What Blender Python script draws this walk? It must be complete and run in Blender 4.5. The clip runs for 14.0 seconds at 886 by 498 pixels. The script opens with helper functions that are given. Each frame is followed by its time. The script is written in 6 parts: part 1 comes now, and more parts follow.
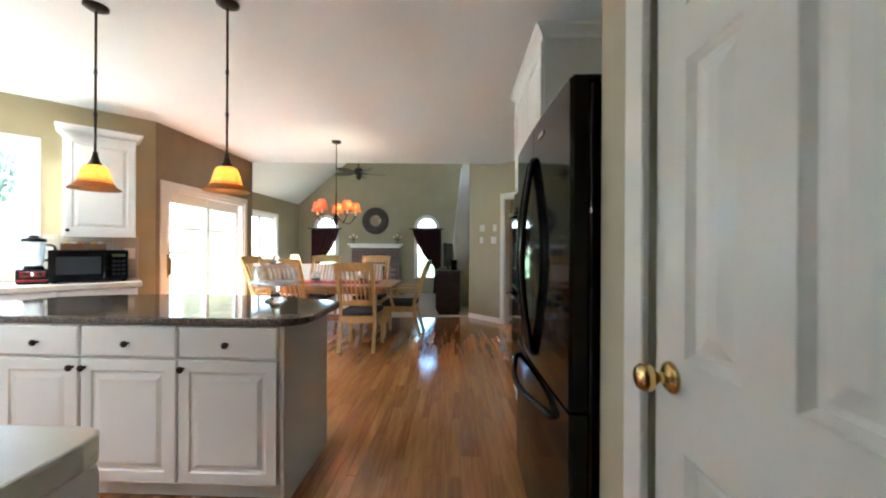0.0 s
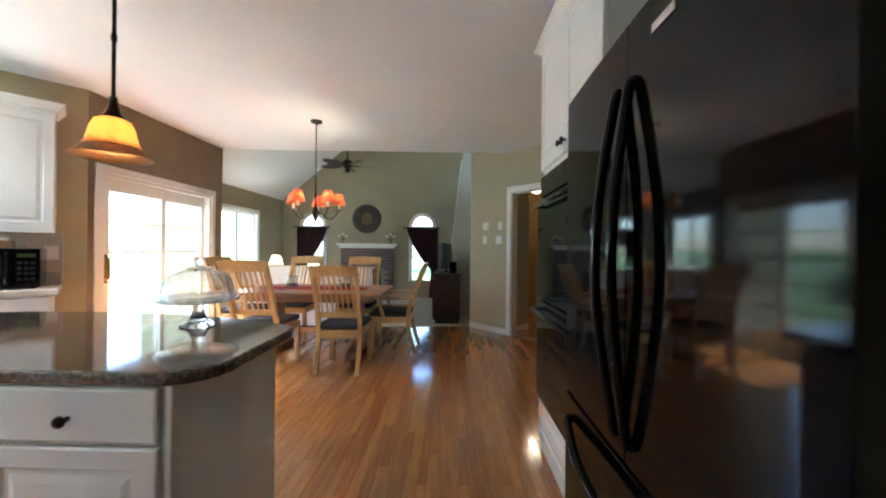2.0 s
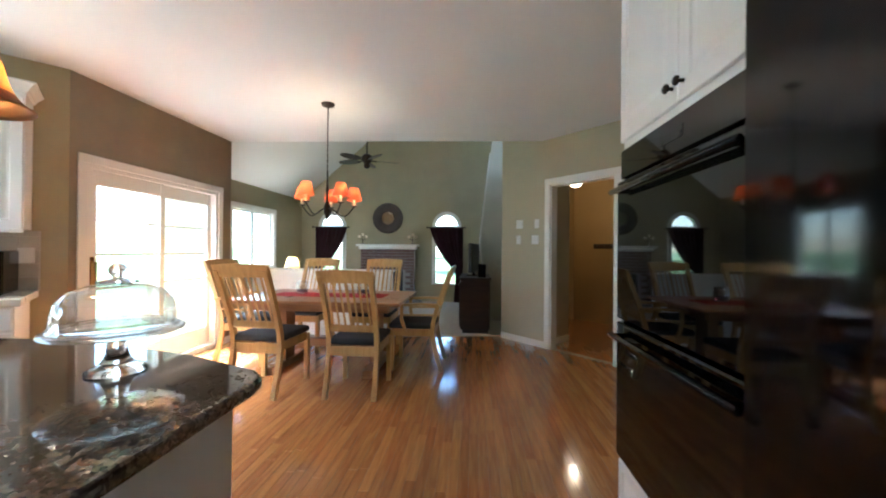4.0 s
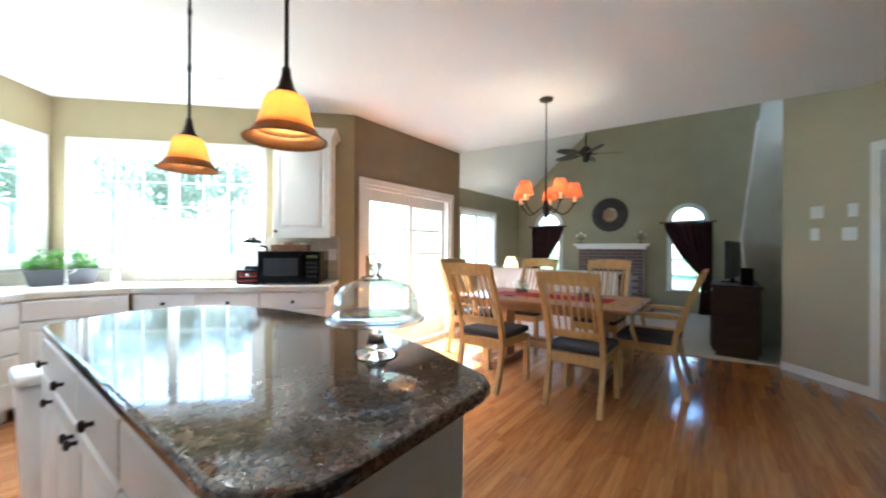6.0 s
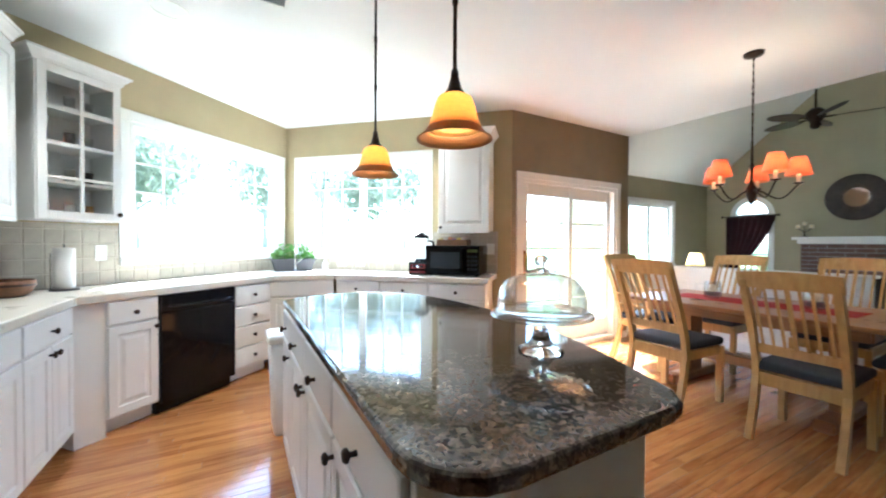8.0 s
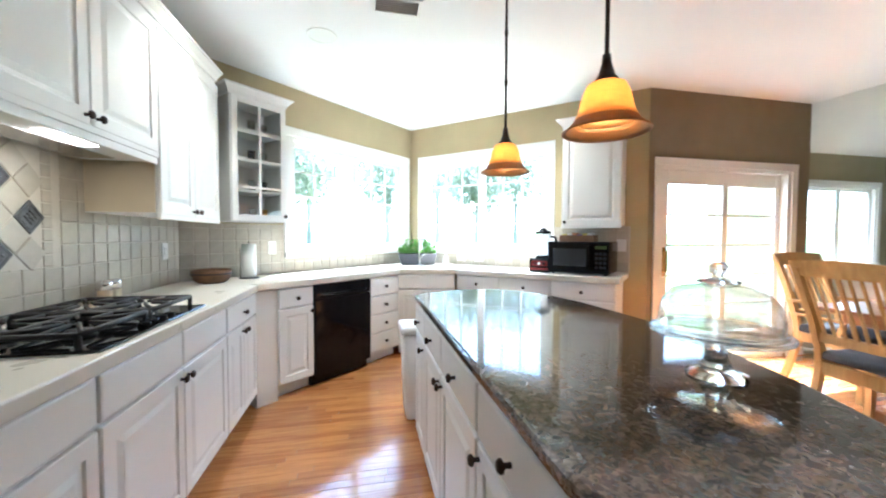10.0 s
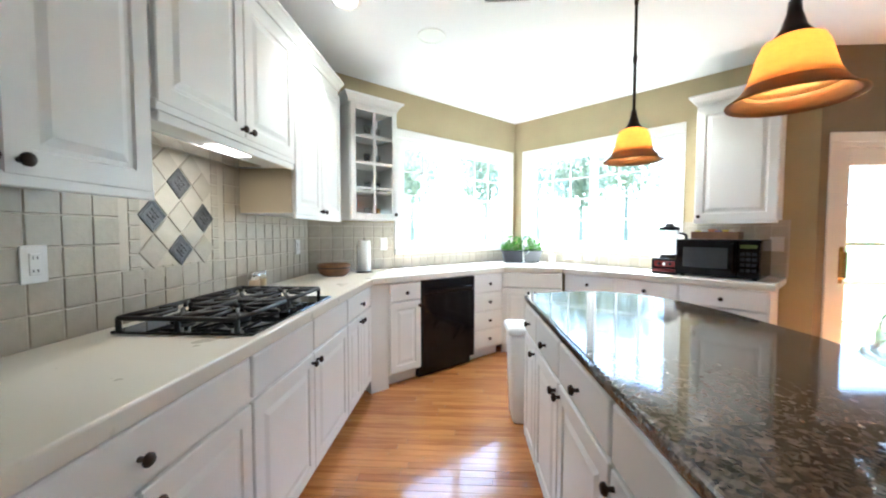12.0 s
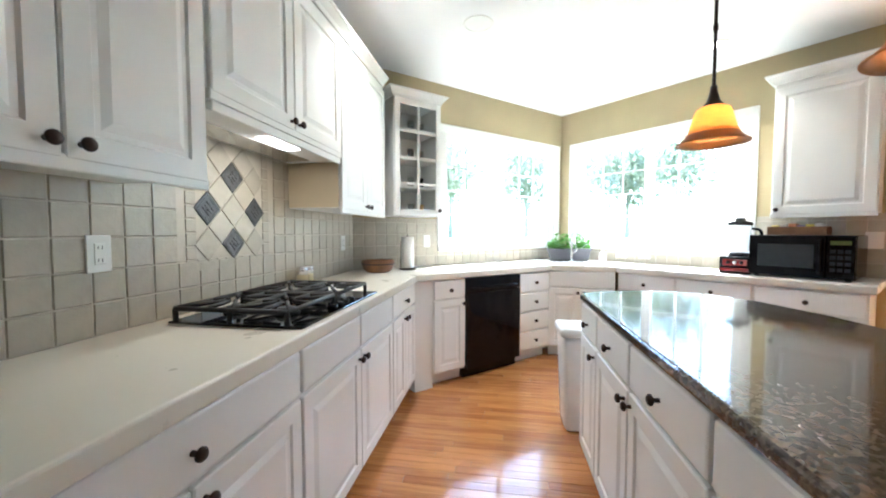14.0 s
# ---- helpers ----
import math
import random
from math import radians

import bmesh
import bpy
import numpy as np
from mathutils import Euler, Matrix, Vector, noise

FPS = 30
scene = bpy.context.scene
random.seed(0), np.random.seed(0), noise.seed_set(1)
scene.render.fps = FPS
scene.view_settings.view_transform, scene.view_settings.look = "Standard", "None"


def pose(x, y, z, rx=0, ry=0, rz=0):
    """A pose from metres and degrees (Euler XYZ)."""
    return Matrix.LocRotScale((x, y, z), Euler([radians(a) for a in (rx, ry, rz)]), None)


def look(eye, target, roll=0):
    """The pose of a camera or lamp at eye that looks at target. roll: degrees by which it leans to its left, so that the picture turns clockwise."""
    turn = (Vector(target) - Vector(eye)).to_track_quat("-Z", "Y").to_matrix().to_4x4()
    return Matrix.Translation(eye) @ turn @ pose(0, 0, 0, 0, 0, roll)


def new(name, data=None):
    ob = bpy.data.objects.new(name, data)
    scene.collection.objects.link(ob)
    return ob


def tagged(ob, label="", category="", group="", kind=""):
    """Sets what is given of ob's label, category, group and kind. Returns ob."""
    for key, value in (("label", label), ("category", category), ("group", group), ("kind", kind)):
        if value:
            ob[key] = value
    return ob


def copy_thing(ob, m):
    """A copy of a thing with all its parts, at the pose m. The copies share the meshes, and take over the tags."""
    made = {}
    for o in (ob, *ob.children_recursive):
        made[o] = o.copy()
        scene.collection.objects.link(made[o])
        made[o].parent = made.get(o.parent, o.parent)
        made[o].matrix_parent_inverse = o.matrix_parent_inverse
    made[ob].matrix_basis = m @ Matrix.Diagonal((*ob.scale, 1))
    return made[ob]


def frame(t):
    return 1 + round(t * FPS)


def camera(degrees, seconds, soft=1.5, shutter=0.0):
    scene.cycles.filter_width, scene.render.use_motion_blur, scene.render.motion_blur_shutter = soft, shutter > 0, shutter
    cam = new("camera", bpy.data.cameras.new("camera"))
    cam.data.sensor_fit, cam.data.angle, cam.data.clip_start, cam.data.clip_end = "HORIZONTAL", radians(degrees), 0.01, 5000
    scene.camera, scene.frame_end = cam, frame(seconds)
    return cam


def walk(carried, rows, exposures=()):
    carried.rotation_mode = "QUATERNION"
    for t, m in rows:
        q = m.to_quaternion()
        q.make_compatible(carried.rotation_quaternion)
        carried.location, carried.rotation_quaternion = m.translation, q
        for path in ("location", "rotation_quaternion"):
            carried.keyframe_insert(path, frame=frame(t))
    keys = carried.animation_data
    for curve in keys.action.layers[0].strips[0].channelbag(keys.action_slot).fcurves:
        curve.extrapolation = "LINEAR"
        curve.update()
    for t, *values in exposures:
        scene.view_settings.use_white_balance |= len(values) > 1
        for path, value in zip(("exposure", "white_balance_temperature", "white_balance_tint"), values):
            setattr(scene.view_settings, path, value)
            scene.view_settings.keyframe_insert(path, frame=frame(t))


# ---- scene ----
cam = camera(100.4, 14.0, soft=2.0, shutter=0.5)
PATH = [
    (0, (-0.059, -0.032, 1.25), (-0.136, 1.967, 1.25), 0.3),
    (0.5, (-0.108, 0.145, 1.247), (-0.171, 2.144, 1.244), 0.6),
    (1, (-0.155, 0.347, 1.25), (-0.205, 2.346, 1.252), 0.6),
    (1.5, (-0.134, 0.537, 1.241), (-0.184, 2.537, 1.241), 0.5),
    (2, (-0.137, 0.734, 1.246), (-0.187, 2.734, 1.251), 0.6),
    (4.5, (-0.262, 1.416, 1.252), (-0.543, 3.396, 1.263), 0.4),
    (5, (-0.282, 1.453, 1.253), (-0.892, 3.358, 1.261), 0.3),
    (5.5, (-0.319, 1.475, 1.247), (-1.272, 3.234, 1.254), 0.3),
    (6, (-0.335, 1.473, 1.248), (-1.546, 3.065, 1.249), 0.3),
    (6.5, (-0.344, 1.47, 1.248), (-1.796, 2.907, 1.244), 0.3),
    (7, (-0.356, 1.461, 1.244), (-1.887, 2.748, 1.232), 0.3),
    (7.5, (-0.365, 1.456, 1.239), (-2.015, 2.585, 1.22), 0.3),
    (8, (-0.373, 1.467, 1.241), (-2.121, 2.439, 1.212), 0.3),
    (10.5, (-0.455, 1.366, 1.275), (-2.434, 1.647, 1.198), 0.2),
    (11, (-0.473, 1.35, 1.273), (-2.467, 1.494, 1.191), 0.2),
    (11.5, (-0.49, 1.337, 1.281), (-2.488, 1.353, 1.191), 0.2),
    (12, (-0.505, 1.331, 1.276), (-2.5, 1.224, 1.185), 0.1),
    (12.5, (-0.512, 1.326, 1.274), (-2.499, 1.124, 1.184), 0.1),
    (13, (-0.527, 1.315, 1.272), (-2.507, 1.051, 1.181), 0.1),
    (13.5, (-0.547, 1.286, 1.256), (-2.524, 0.993, 1.173), 0.1),
    (14, (-0.589, 1.264, 1.243), (-2.562, 0.955, 1.152), 0.0),
]
walk(cam, [(t, look(eye, target, roll)) for t, eye, target, roll in PATH], exposures=[(0.0, 3.66, 5350, 7.0), (1.5, 3.46, 5200, 7.0), (4.5, 3.45, 5150, 6.5), (5.5, 3.40, 5100, 6.5), (8.0, 3.39, 5100, 6.5), (11.0, 3.36, 5200, 7.0), (14.0, 3.40, 5300, 7.5)])

# ---- world and sun ----
world = bpy.data.worlds.new("sky")
scene.world = world
world.use_nodes = True
_sky = world.node_tree.nodes.new("ShaderNodeTexSky")
_sky.sky_type, _sky.sun_disc = "NISHITA", False
_sky.sun_elevation, _sky.sun_rotation = radians(55), radians(-75)
world.node_tree.links.new(_sky.outputs[0], world.node_tree.nodes["Background"].inputs[0])
world.node_tree.nodes["Background"].inputs[1].default_value = 0.15
sun_data = bpy.data.lights.new("sun", "SUN")
sun_data.energy, sun_data.angle, sun_data.color = 4.8, radians(0.6), (1.0, 0.95, 0.87)
sun = new("sun", sun_data)
sun.matrix_world = look((-8, 6.5, 12), (-8 + 0.55, 6.5 - 0.12, 12 - 0.82))


def window_lamp(name, m, w, h, power, color=(0.93, 0.97, 1.0)):
    """The sky's light in a window's opening; m looks along its -z into the room."""
    d = bpy.data.lights.new(name, "AREA")
    d.shape, d.size, d.size_y, d.energy, d.color = "RECTANGLE", w, h, power, color
    ob = new(name, d)
    ob.matrix_world = m
    return ob


# ---- materials ----
def mat(name, col, rough=0.5, metal=0.0, var=0.06, scale=6.0, bump=0.0, bscale=120.0, coat=0.0, per_object=0.0, spec=0.5, rvar=0.08):
    m = bpy.data.materials.new(name)
    m.use_nodes = True
    nt = m.node_tree
    b = nt.nodes["Principled BSDF"]
    b.inputs["Metallic"].default_value = metal
    b.inputs["Coat Weight"].default_value = coat
    b.inputs["Coat Roughness"].default_value = 0.08
    b.inputs["Specular IOR Level"].default_value = spec
    tc = nt.nodes.new("ShaderNodeTexCoord")
    n1 = nt.nodes.new("ShaderNodeTexNoise")
    n1.inputs["Scale"].default_value, n1.inputs["Detail"].default_value = scale, 5
    n2 = nt.nodes.new("ShaderNodeTexNoise")
    n2.inputs["Scale"].default_value, n2.inputs["Detail"].default_value = scale * 0.17, 2
    nt.links.new(tc.outputs["Object"], n1.inputs["Vector"])
    nt.links.new(tc.outputs["Object"], n2.inputs["Vector"])
    add = nt.nodes.new("ShaderNodeMath")
    add.operation = "ADD"
    nt.links.new(n1.outputs["Fac"], add.inputs[0])
    nt.links.new(n2.outputs["Fac"], add.inputs[1])
    last = add
    if per_object:
        info = nt.nodes.new("ShaderNodeObjectInfo")
        mul = nt.nodes.new("ShaderNodeMath")
        mul.operation = "MULTIPLY_ADD"
        nt.links.new(info.outputs["Random"], mul.inputs[0])
        mul.inputs[1].default_value = per_object
        nt.links.new(last.outputs[0], mul.inputs[2])
        last = mul
    ramp = nt.nodes.new("ShaderNodeMapRange")
    ramp.inputs["From Min"].default_value, ramp.inputs["From Max"].default_value = 0.6, 1.4 + per_object
    ramp.inputs["To Min"].default_value, ramp.inputs["To Max"].default_value = 1 - var, 1 + var
    nt.links.new(last.outputs[0], ramp.inputs["Value"])
    hsv = nt.nodes.new("ShaderNodeHueSaturation")
    hsv.inputs["Color"].default_value = (*col, 1)
    nt.links.new(ramp.outputs[0], hsv.inputs["Value"])
    nt.links.new(hsv.outputs[0], b.inputs["Base Color"])
    rr = nt.nodes.new("ShaderNodeMapRange")
    rr.inputs["To Min"].default_value, rr.inputs["To Max"].default_value = max(0, rough - rvar), min(1, rough + rvar)
    nt.links.new(n1.outputs["Fac"], rr.inputs["Value"])
    nt.links.new(rr.outputs[0], b.inputs["Roughness"])
    if bump:
        n3 = nt.nodes.new("ShaderNodeTexNoise")
        n3.inputs["Scale"].default_value, n3.inputs["Detail"].default_value = bscale, 4
        nt.links.new(tc.outputs["Object"], n3.inputs["Vector"])
        bp = nt.nodes.new("ShaderNodeBump")
        bp.inputs["Strength"].default_value, bp.inputs["Distance"].default_value = bump, 0.004
        nt.links.new(n3.outputs["Fac"], bp.inputs["Height"])
        nt.links.new(bp.outputs[0], b.inputs["Normal"])
    return m


def wood(name, dark, light, rough=0.35, axis="Z", stretch=14.0, per_object=0.0, coat=0.0, island=0.0):
    """Grain lines drawn out along one axis."""
    m = mat(name, light, rough, coat=coat)
    nt = m.node_tree
    b = nt.nodes["Principled BSDF"]
    tc = nt.nodes.new("ShaderNodeTexCoord")
    mp = nt.nodes.new("ShaderNodeMapping")
    mp.inputs["Scale"].default_value = [1.2 if a == axis else stretch for a in "XYZ"]
    nt.links.new(tc.outputs["Object"], mp.inputs["Vector"])
    n = nt.nodes.new("ShaderNodeTexNoise")
    n.inputs["Scale"].default_value, n.inputs["Detail"].default_value, n.inputs["Distortion"].default_value = 3.0, 7, 0.6
    nt.links.new(mp.outputs[0], n.inputs["Vector"])
    src = n.outputs["Fac"]
    if per_object or island:
        info = nt.nodes.new("ShaderNodeObjectInfo") if per_object else nt.nodes.new("ShaderNodeNewGeometry")
        ma = nt.nodes.new("ShaderNodeMath")
        ma.operation = "MULTIPLY_ADD"
        nt.links.new(info.outputs["Random" if per_object else "Random Per Island"], ma.inputs[0])
        ma.inputs[1].default_value = per_object or island
        sub = nt.nodes.new("ShaderNodeMath")
        sub.operation = "SUBTRACT"
        sub.inputs[1].default_value = (per_object or island) * 0.5
        nt.links.new(src, sub.inputs[0])
        nt.links.new(sub.outputs[0], ma.inputs[2])
        src = ma.outputs[0]
    r = nt.nodes.new("ShaderNodeValToRGB")
    r.color_ramp.elements[0].position, r.color_ramp.elements[1].position = 0.25, 0.75
    r.color_ramp.elements[0].color, r.color_ramp.elements[1].color = (*dark, 1), (*light, 1)
    nt.links.new(src, r.inputs[0])
    nt.links.new(r.outputs[0], b.inputs["Base Color"])
    bp = nt.nodes.new("ShaderNodeBump")
    bp.inputs["Strength"].default_value, bp.inputs["Distance"].default_value = 0.12, 0.002
    nt.links.new(n.outputs["Fac"], bp.inputs["Height"])
    nt.links.new(bp.outputs[0], b.inputs["Normal"])
    return m


def clear_glass(name, tint=(1, 1, 1), rough=0.0, ior=1.45):
    m = bpy.data.materials.new(name)
    m.use_nodes = True
    b = m.node_tree.nodes["Principled BSDF"]
    b.inputs["Base Color"].default_value = (*tint, 1)
    b.inputs["Roughness"].default_value, b.inputs["IOR"].default_value = rough, ior
    b.inputs["Transmission Weight"].default_value = 1.0
    return m


def glow(name, col, strength):
    m = bpy.data.materials.new(name)
    m.use_nodes = True
    b = m.node_tree.nodes["Principled BSDF"]
    b.inputs["Base Color"].default_value = (*col, 1)
    b.inputs["Emission Color"].default_value = (*col, 1)
    b.inputs["Emission Strength"].default_value = strength
    return m


def cloth_shade(name, col, weight=0.6):
    """A lamp shade that lets its bulb's light through."""
    m = bpy.data.materials.new(name)
    m.use_nodes = True
    nt = m.node_tree
    b = nt.nodes["Principled BSDF"]
    b.inputs["Base Color"].default_value, b.inputs["Roughness"].default_value = (*col, 1), 0.45
    tr = nt.nodes.new("ShaderNodeBsdfTranslucent")
    n = nt.nodes.new("ShaderNodeTexNoise")
    n.inputs["Scale"].default_value, n.inputs["Detail"].default_value = 9.0, 5
    hsv = nt.nodes.new("ShaderNodeHueSaturation")
    hsv.inputs["Color"].default_value = (*col, 1)
    rg = nt.nodes.new("ShaderNodeMapRange")
    rg.inputs["To Min"].default_value, rg.inputs["To Max"].default_value = 0.75, 1.25
    nt.links.new(n.outputs["Fac"], rg.inputs["Value"])
    nt.links.new(rg.outputs[0], hsv.inputs["Value"])
    nt.links.new(hsv.outputs[0], tr.inputs["Color"])
    mix = nt.nodes.new("ShaderNodeMixShader")
    mix.inputs[0].default_value = weight
    nt.links.new(b.outputs[0], mix.inputs[1])
    nt.links.new(tr.outputs[0], mix.inputs[2])
    nt.links.new(mix.outputs[0], nt.nodes["Material Output"].inputs["Surface"])
    return m


def granite(name):
    m = mat(name, (0.1, 0.08, 0.06), 0.07, spec=1.0, rvar=0.03)
    nt = m.node_tree
    b = nt.nodes["Principled BSDF"]
    tc = nt.nodes.new("ShaderNodeTexCoord")
    v = nt.nodes.new("ShaderNodeTexVoronoi")
    v.inputs["Scale"].default_value = 120.0
    n0 = nt.nodes.new("ShaderNodeTexNoise")
    n0.inputs["Scale"].default_value, n0.inputs["Detail"].default_value = 40.0, 6
    wob = nt.nodes.new("ShaderNodeVectorMath")
    wob.operation = "MULTIPLY_ADD"
    wob.inputs[1].default_value = (0.03, 0.03, 0.03)
    nt.links.new(n0.outputs["Color"], wob.inputs[0])
    nt.links.new(tc.outputs["Object"], wob.inputs[2])
    nt.links.new(tc.outputs["Object"], n0.inputs["Vector"])
    nt.links.new(wob.outputs[0], v.inputs["Vector"])
    n = nt.nodes.new("ShaderNodeTexNoise")
    n.inputs["Scale"].default_value, n.inputs["Detail"].default_value = 95.0, 5
    nt.links.new(tc.outputs["Object"], n.inputs["Vector"])
    sep = nt.nodes.new("ShaderNodeSeparateColor")
    nt.links.new(v.outputs["Color"], sep.inputs[0])
    mx = nt.nodes.new("ShaderNodeMath")
    mx.operation = "MULTIPLY_ADD"
    mx.inputs[1].default_value = 0.55
    nt.links.new(n.outputs["Fac"], mx.inputs[0])
    half = nt.nodes.new("ShaderNodeMath")
    half.operation = "MULTIPLY"
    half.inputs[1].default_value = 0.6
    nt.links.new(sep.outputs[0], half.inputs[0])
    nt.links.new(half.outputs[0], mx.inputs[2])
    r = nt.nodes.new("ShaderNodeValToRGB")
    e = r.color_ramp.elements
    e[0].position, e[0].color = 0.15, (0.042, 0.033, 0.029, 1)
    e[1].position, e[1].color = 0.85, (0.155, 0.122, 0.098, 1)
    k = e.new(0.48)
    k.color = (0.068, 0.053, 0.044, 1)
    k = e.new(0.66)
    k.color = (0.105, 0.080, 0.062, 1)
    nt.links.new(mx.outputs[0], r.inputs[0])
    nt.links.new(r.outputs[0], b.inputs["Base Color"])
    return m


# Olive lifted above its own tone to make up for missing daylight.
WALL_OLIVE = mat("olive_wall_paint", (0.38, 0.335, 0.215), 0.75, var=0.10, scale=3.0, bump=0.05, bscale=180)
WALL_BAY = mat("khaki_bay_paint", (0.44, 0.36, 0.205), 0.72, var=0.09, scale=3.5, bump=0.05, bscale=160)
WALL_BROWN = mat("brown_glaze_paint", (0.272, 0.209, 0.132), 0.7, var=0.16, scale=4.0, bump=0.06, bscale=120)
WALL_CREAM = mat("khaki_wall_paint", (0.46, 0.41, 0.28), 0.7, var=0.06, scale=3.0, bump=0.04, bscale=180)
# Stair wall paled to stand in for the window light on it.
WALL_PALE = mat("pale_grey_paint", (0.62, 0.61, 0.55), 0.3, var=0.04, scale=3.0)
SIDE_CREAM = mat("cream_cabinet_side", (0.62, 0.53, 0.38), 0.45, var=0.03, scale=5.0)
# Deep brown also carries the dimness of the hall.
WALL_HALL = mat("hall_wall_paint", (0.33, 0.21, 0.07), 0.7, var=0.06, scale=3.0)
CEIL = mat("ceiling_paint", (0.83, 0.83, 0.83), 0.85, var=0.02, scale=2.0, bump=0.04, bscale=220)
WHITE = mat("white_cabinet_paint", (0.82, 0.82, 0.80), 0.32, var=0.02, scale=5.0, bump=0.015, bscale=60)
TRIM = mat("white_trim_paint", (0.82, 0.81, 0.78), 0.35, var=0.02, scale=5.0)
DOORWHITE = mat("white_door_paint", (0.80, 0.78, 0.72), 0.33, var=0.02, scale=4.0, bump=0.05, bscale=40)
SOLID = mat("cream_solid_surface", (0.74, 0.70, 0.61), 0.28, var=0.012, scale=9.0, rvar=0.02)
BLACK = mat("black_enamel", (0.004, 0.004, 0.005), 0.07, var=0.1, scale=4.0, rvar=0.02, spec=0.22)
BLACKGLASS = mat("black_oven_glass", (0.004, 0.004, 0.004), 0.03, var=0.1, scale=3.0, rvar=0.01)
IRON = mat("cast_iron", (0.012, 0.012, 0.013), 0.45, var=0.2, scale=60.0, bump=0.2, bscale=300)
BRONZE = mat("oil_rubbed_bronze", (0.035, 0.022, 0.016), 0.38, 0.7, var=0.2, scale=20.0)
BRASS = mat("polished_brass", (0.75, 0.52, 0.2), 0.16, 1.0, var=0.05, scale=10.0)
CHROME = mat("brushed_chrome", (0.72, 0.72, 0.72), 0.18, 1.0, var=0.04, scale=30.0)
GREY_PLASTIC = mat("grey_plastic", (0.10, 0.10, 0.11), 0.45, var=0.1, scale=20.0)
WHITE_PLASTIC = mat("white_plastic", (0.78, 0.78, 0.76), 0.35, var=0.02, scale=10.0)
GLASS = clear_glass("window_glass", (0.97, 1.0, 0.99))
CRYSTAL = clear_glass("clear_crystal", (1, 1, 1), 0.0, 1.36)


def thin_glass(name):
    """A thin clear shell: see-through, with gloss that grows towards the edge."""
    m = bpy.data.materials.new(name)
    m.use_nodes = True
    nt = m.node_tree
    nt.nodes.remove(nt.nodes["Principled BSDF"])
    tr, gl, mx, fr_ = (nt.nodes.new(k) for k in ("ShaderNodeBsdfTransparent", "ShaderNodeBsdfGlossy", "ShaderNodeMixShader", "ShaderNodeLayerWeight"))
    tr.inputs["Color"].default_value = (0.88, 0.90, 0.90, 1)
    gl.inputs["Roughness"].default_value = 0.02
    pw = nt.nodes.new("ShaderNodeMath")
    pw.operation, pw.inputs[1].default_value = "POWER", 2.4
    ad = nt.nodes.new("ShaderNodeMath")
    ad.operation, ad.inputs[1].default_value, ad.inputs[2].default_value = "MULTIPLY_ADD", 0.78, 0.17
    nt.links.new(fr_.outputs["Facing"], pw.inputs[0])
    nt.links.new(pw.outputs[0], ad.inputs[0])
    nt.links.new(ad.outputs[0], mx.inputs[0])
    nt.links.new(tr.outputs[0], mx.inputs[1])
    nt.links.new(gl.outputs[0], mx.inputs[2])
    nt.links.new(mx.outputs[0], nt.nodes["Material Output"].inputs["Surface"])
    return m


THIN = thin_glass("thin_clear_glass")
GRANITE = granite("brown_granite")
OAK = wood("oak_strip", (0.32, 0.120, 0.034), (0.56, 0.248, 0.076), 0.14, "Y", 16.0, per_object=0.38, coat=0.6)
OAK_STUFF = wood("oak_strip_rest", (0.32, 0.120, 0.034), (0.56, 0.248, 0.076), 0.14, "Y", 16.0, island=0.38, coat=0.6)
CHAIRWOOD = wood("honey_oak", (0.46, 0.26, 0.075), (0.64, 0.40, 0.145), 0.38, "Z", 10.0)
TABLEWOOD = wood("table_oak", (0.26, 0.115, 0.04), (0.42, 0.21, 0.085), 0.3, "X", 12.0, coat=0.2)
SEAT = mat("dark_grey_upholstery", (0.045, 0.048, 0.056), 0.9, var=0.15, scale=40.0, bump=0.2, bscale=400)
# Tile tone lowered to stand in for shading over the near tiles.
TILE = mat("cream_ceramic_tile", (0.42, 0.38, 0.305), 0.32, var=0.17, scale=22.0, bump=0.45, bscale=26, per_object=0.6)
GROUT = mat("pale_grout", (0.55, 0.51, 0.43), 0.85, var=0.06, scale=60.0)
PEWTER = mat("pewter_relief_tile", (0.072, 0.069, 0.070), 0.38, 0.35, var=0.55, scale=38.0, bump=1.0, bscale=38)
CARPET = mat("beige_carpet", (0.50, 0.45, 0.37), 0.95, var=0.08, scale=60.0, bump=0.4, bscale=500)
BRICK = mat("grey_brown_brick", (0.15, 0.095, 0.08), 0.85, var=0.2, scale=20.0, bump=0.3, bscale=90, per_object=1.0)
MORTAR = mat("grey_mortar", (0.30, 0.28, 0.26), 0.9, var=0.1, scale=50.0)
CURTAIN = mat("burgundy_curtain", (0.045, 0.008, 0.012), 0.85, var=0.35, scale=25.0, bump=0.15, bscale=300)
RED = mat("red_runner_cloth", (0.34, 0.018, 0.025), 0.85, var=0.12, scale=30.0, bump=0.2, bscale=500)
DARKWOOD = wood("espresso_wood", (0.018, 0.009, 0.006), (0.05, 0.024, 0.015), 0.35, "X", 10.0)
AMBER = cloth_shade("amber_glass", (0.76, 0.46, 0.17), 0.6)
# Rim glass is browner, darkened further so its inside reads as unlit.
AMBER_RIM = cloth_shade("brown_amber_glass", (0.42, 0.20, 0.065), 0.45)
ORANGE = cloth_shade("orange_fabric", (0.84, 0.32, 0.15), 0.42)
LINEN = cloth_shade("cream_fabric", (0.85, 0.75, 0.55), 0.6)
BULB = glow("warm_bulb", (1.0, 0.72, 0.36), 4.0)
CAN_LIGHT = glow("recessed_bulb", (1.0, 0.88, 0.72), 1.0)
LEAF = mat("herb_leaf", (0.12, 0.30, 0.035), 0.5, var=0.3, scale=20.0, per_object=0.3)
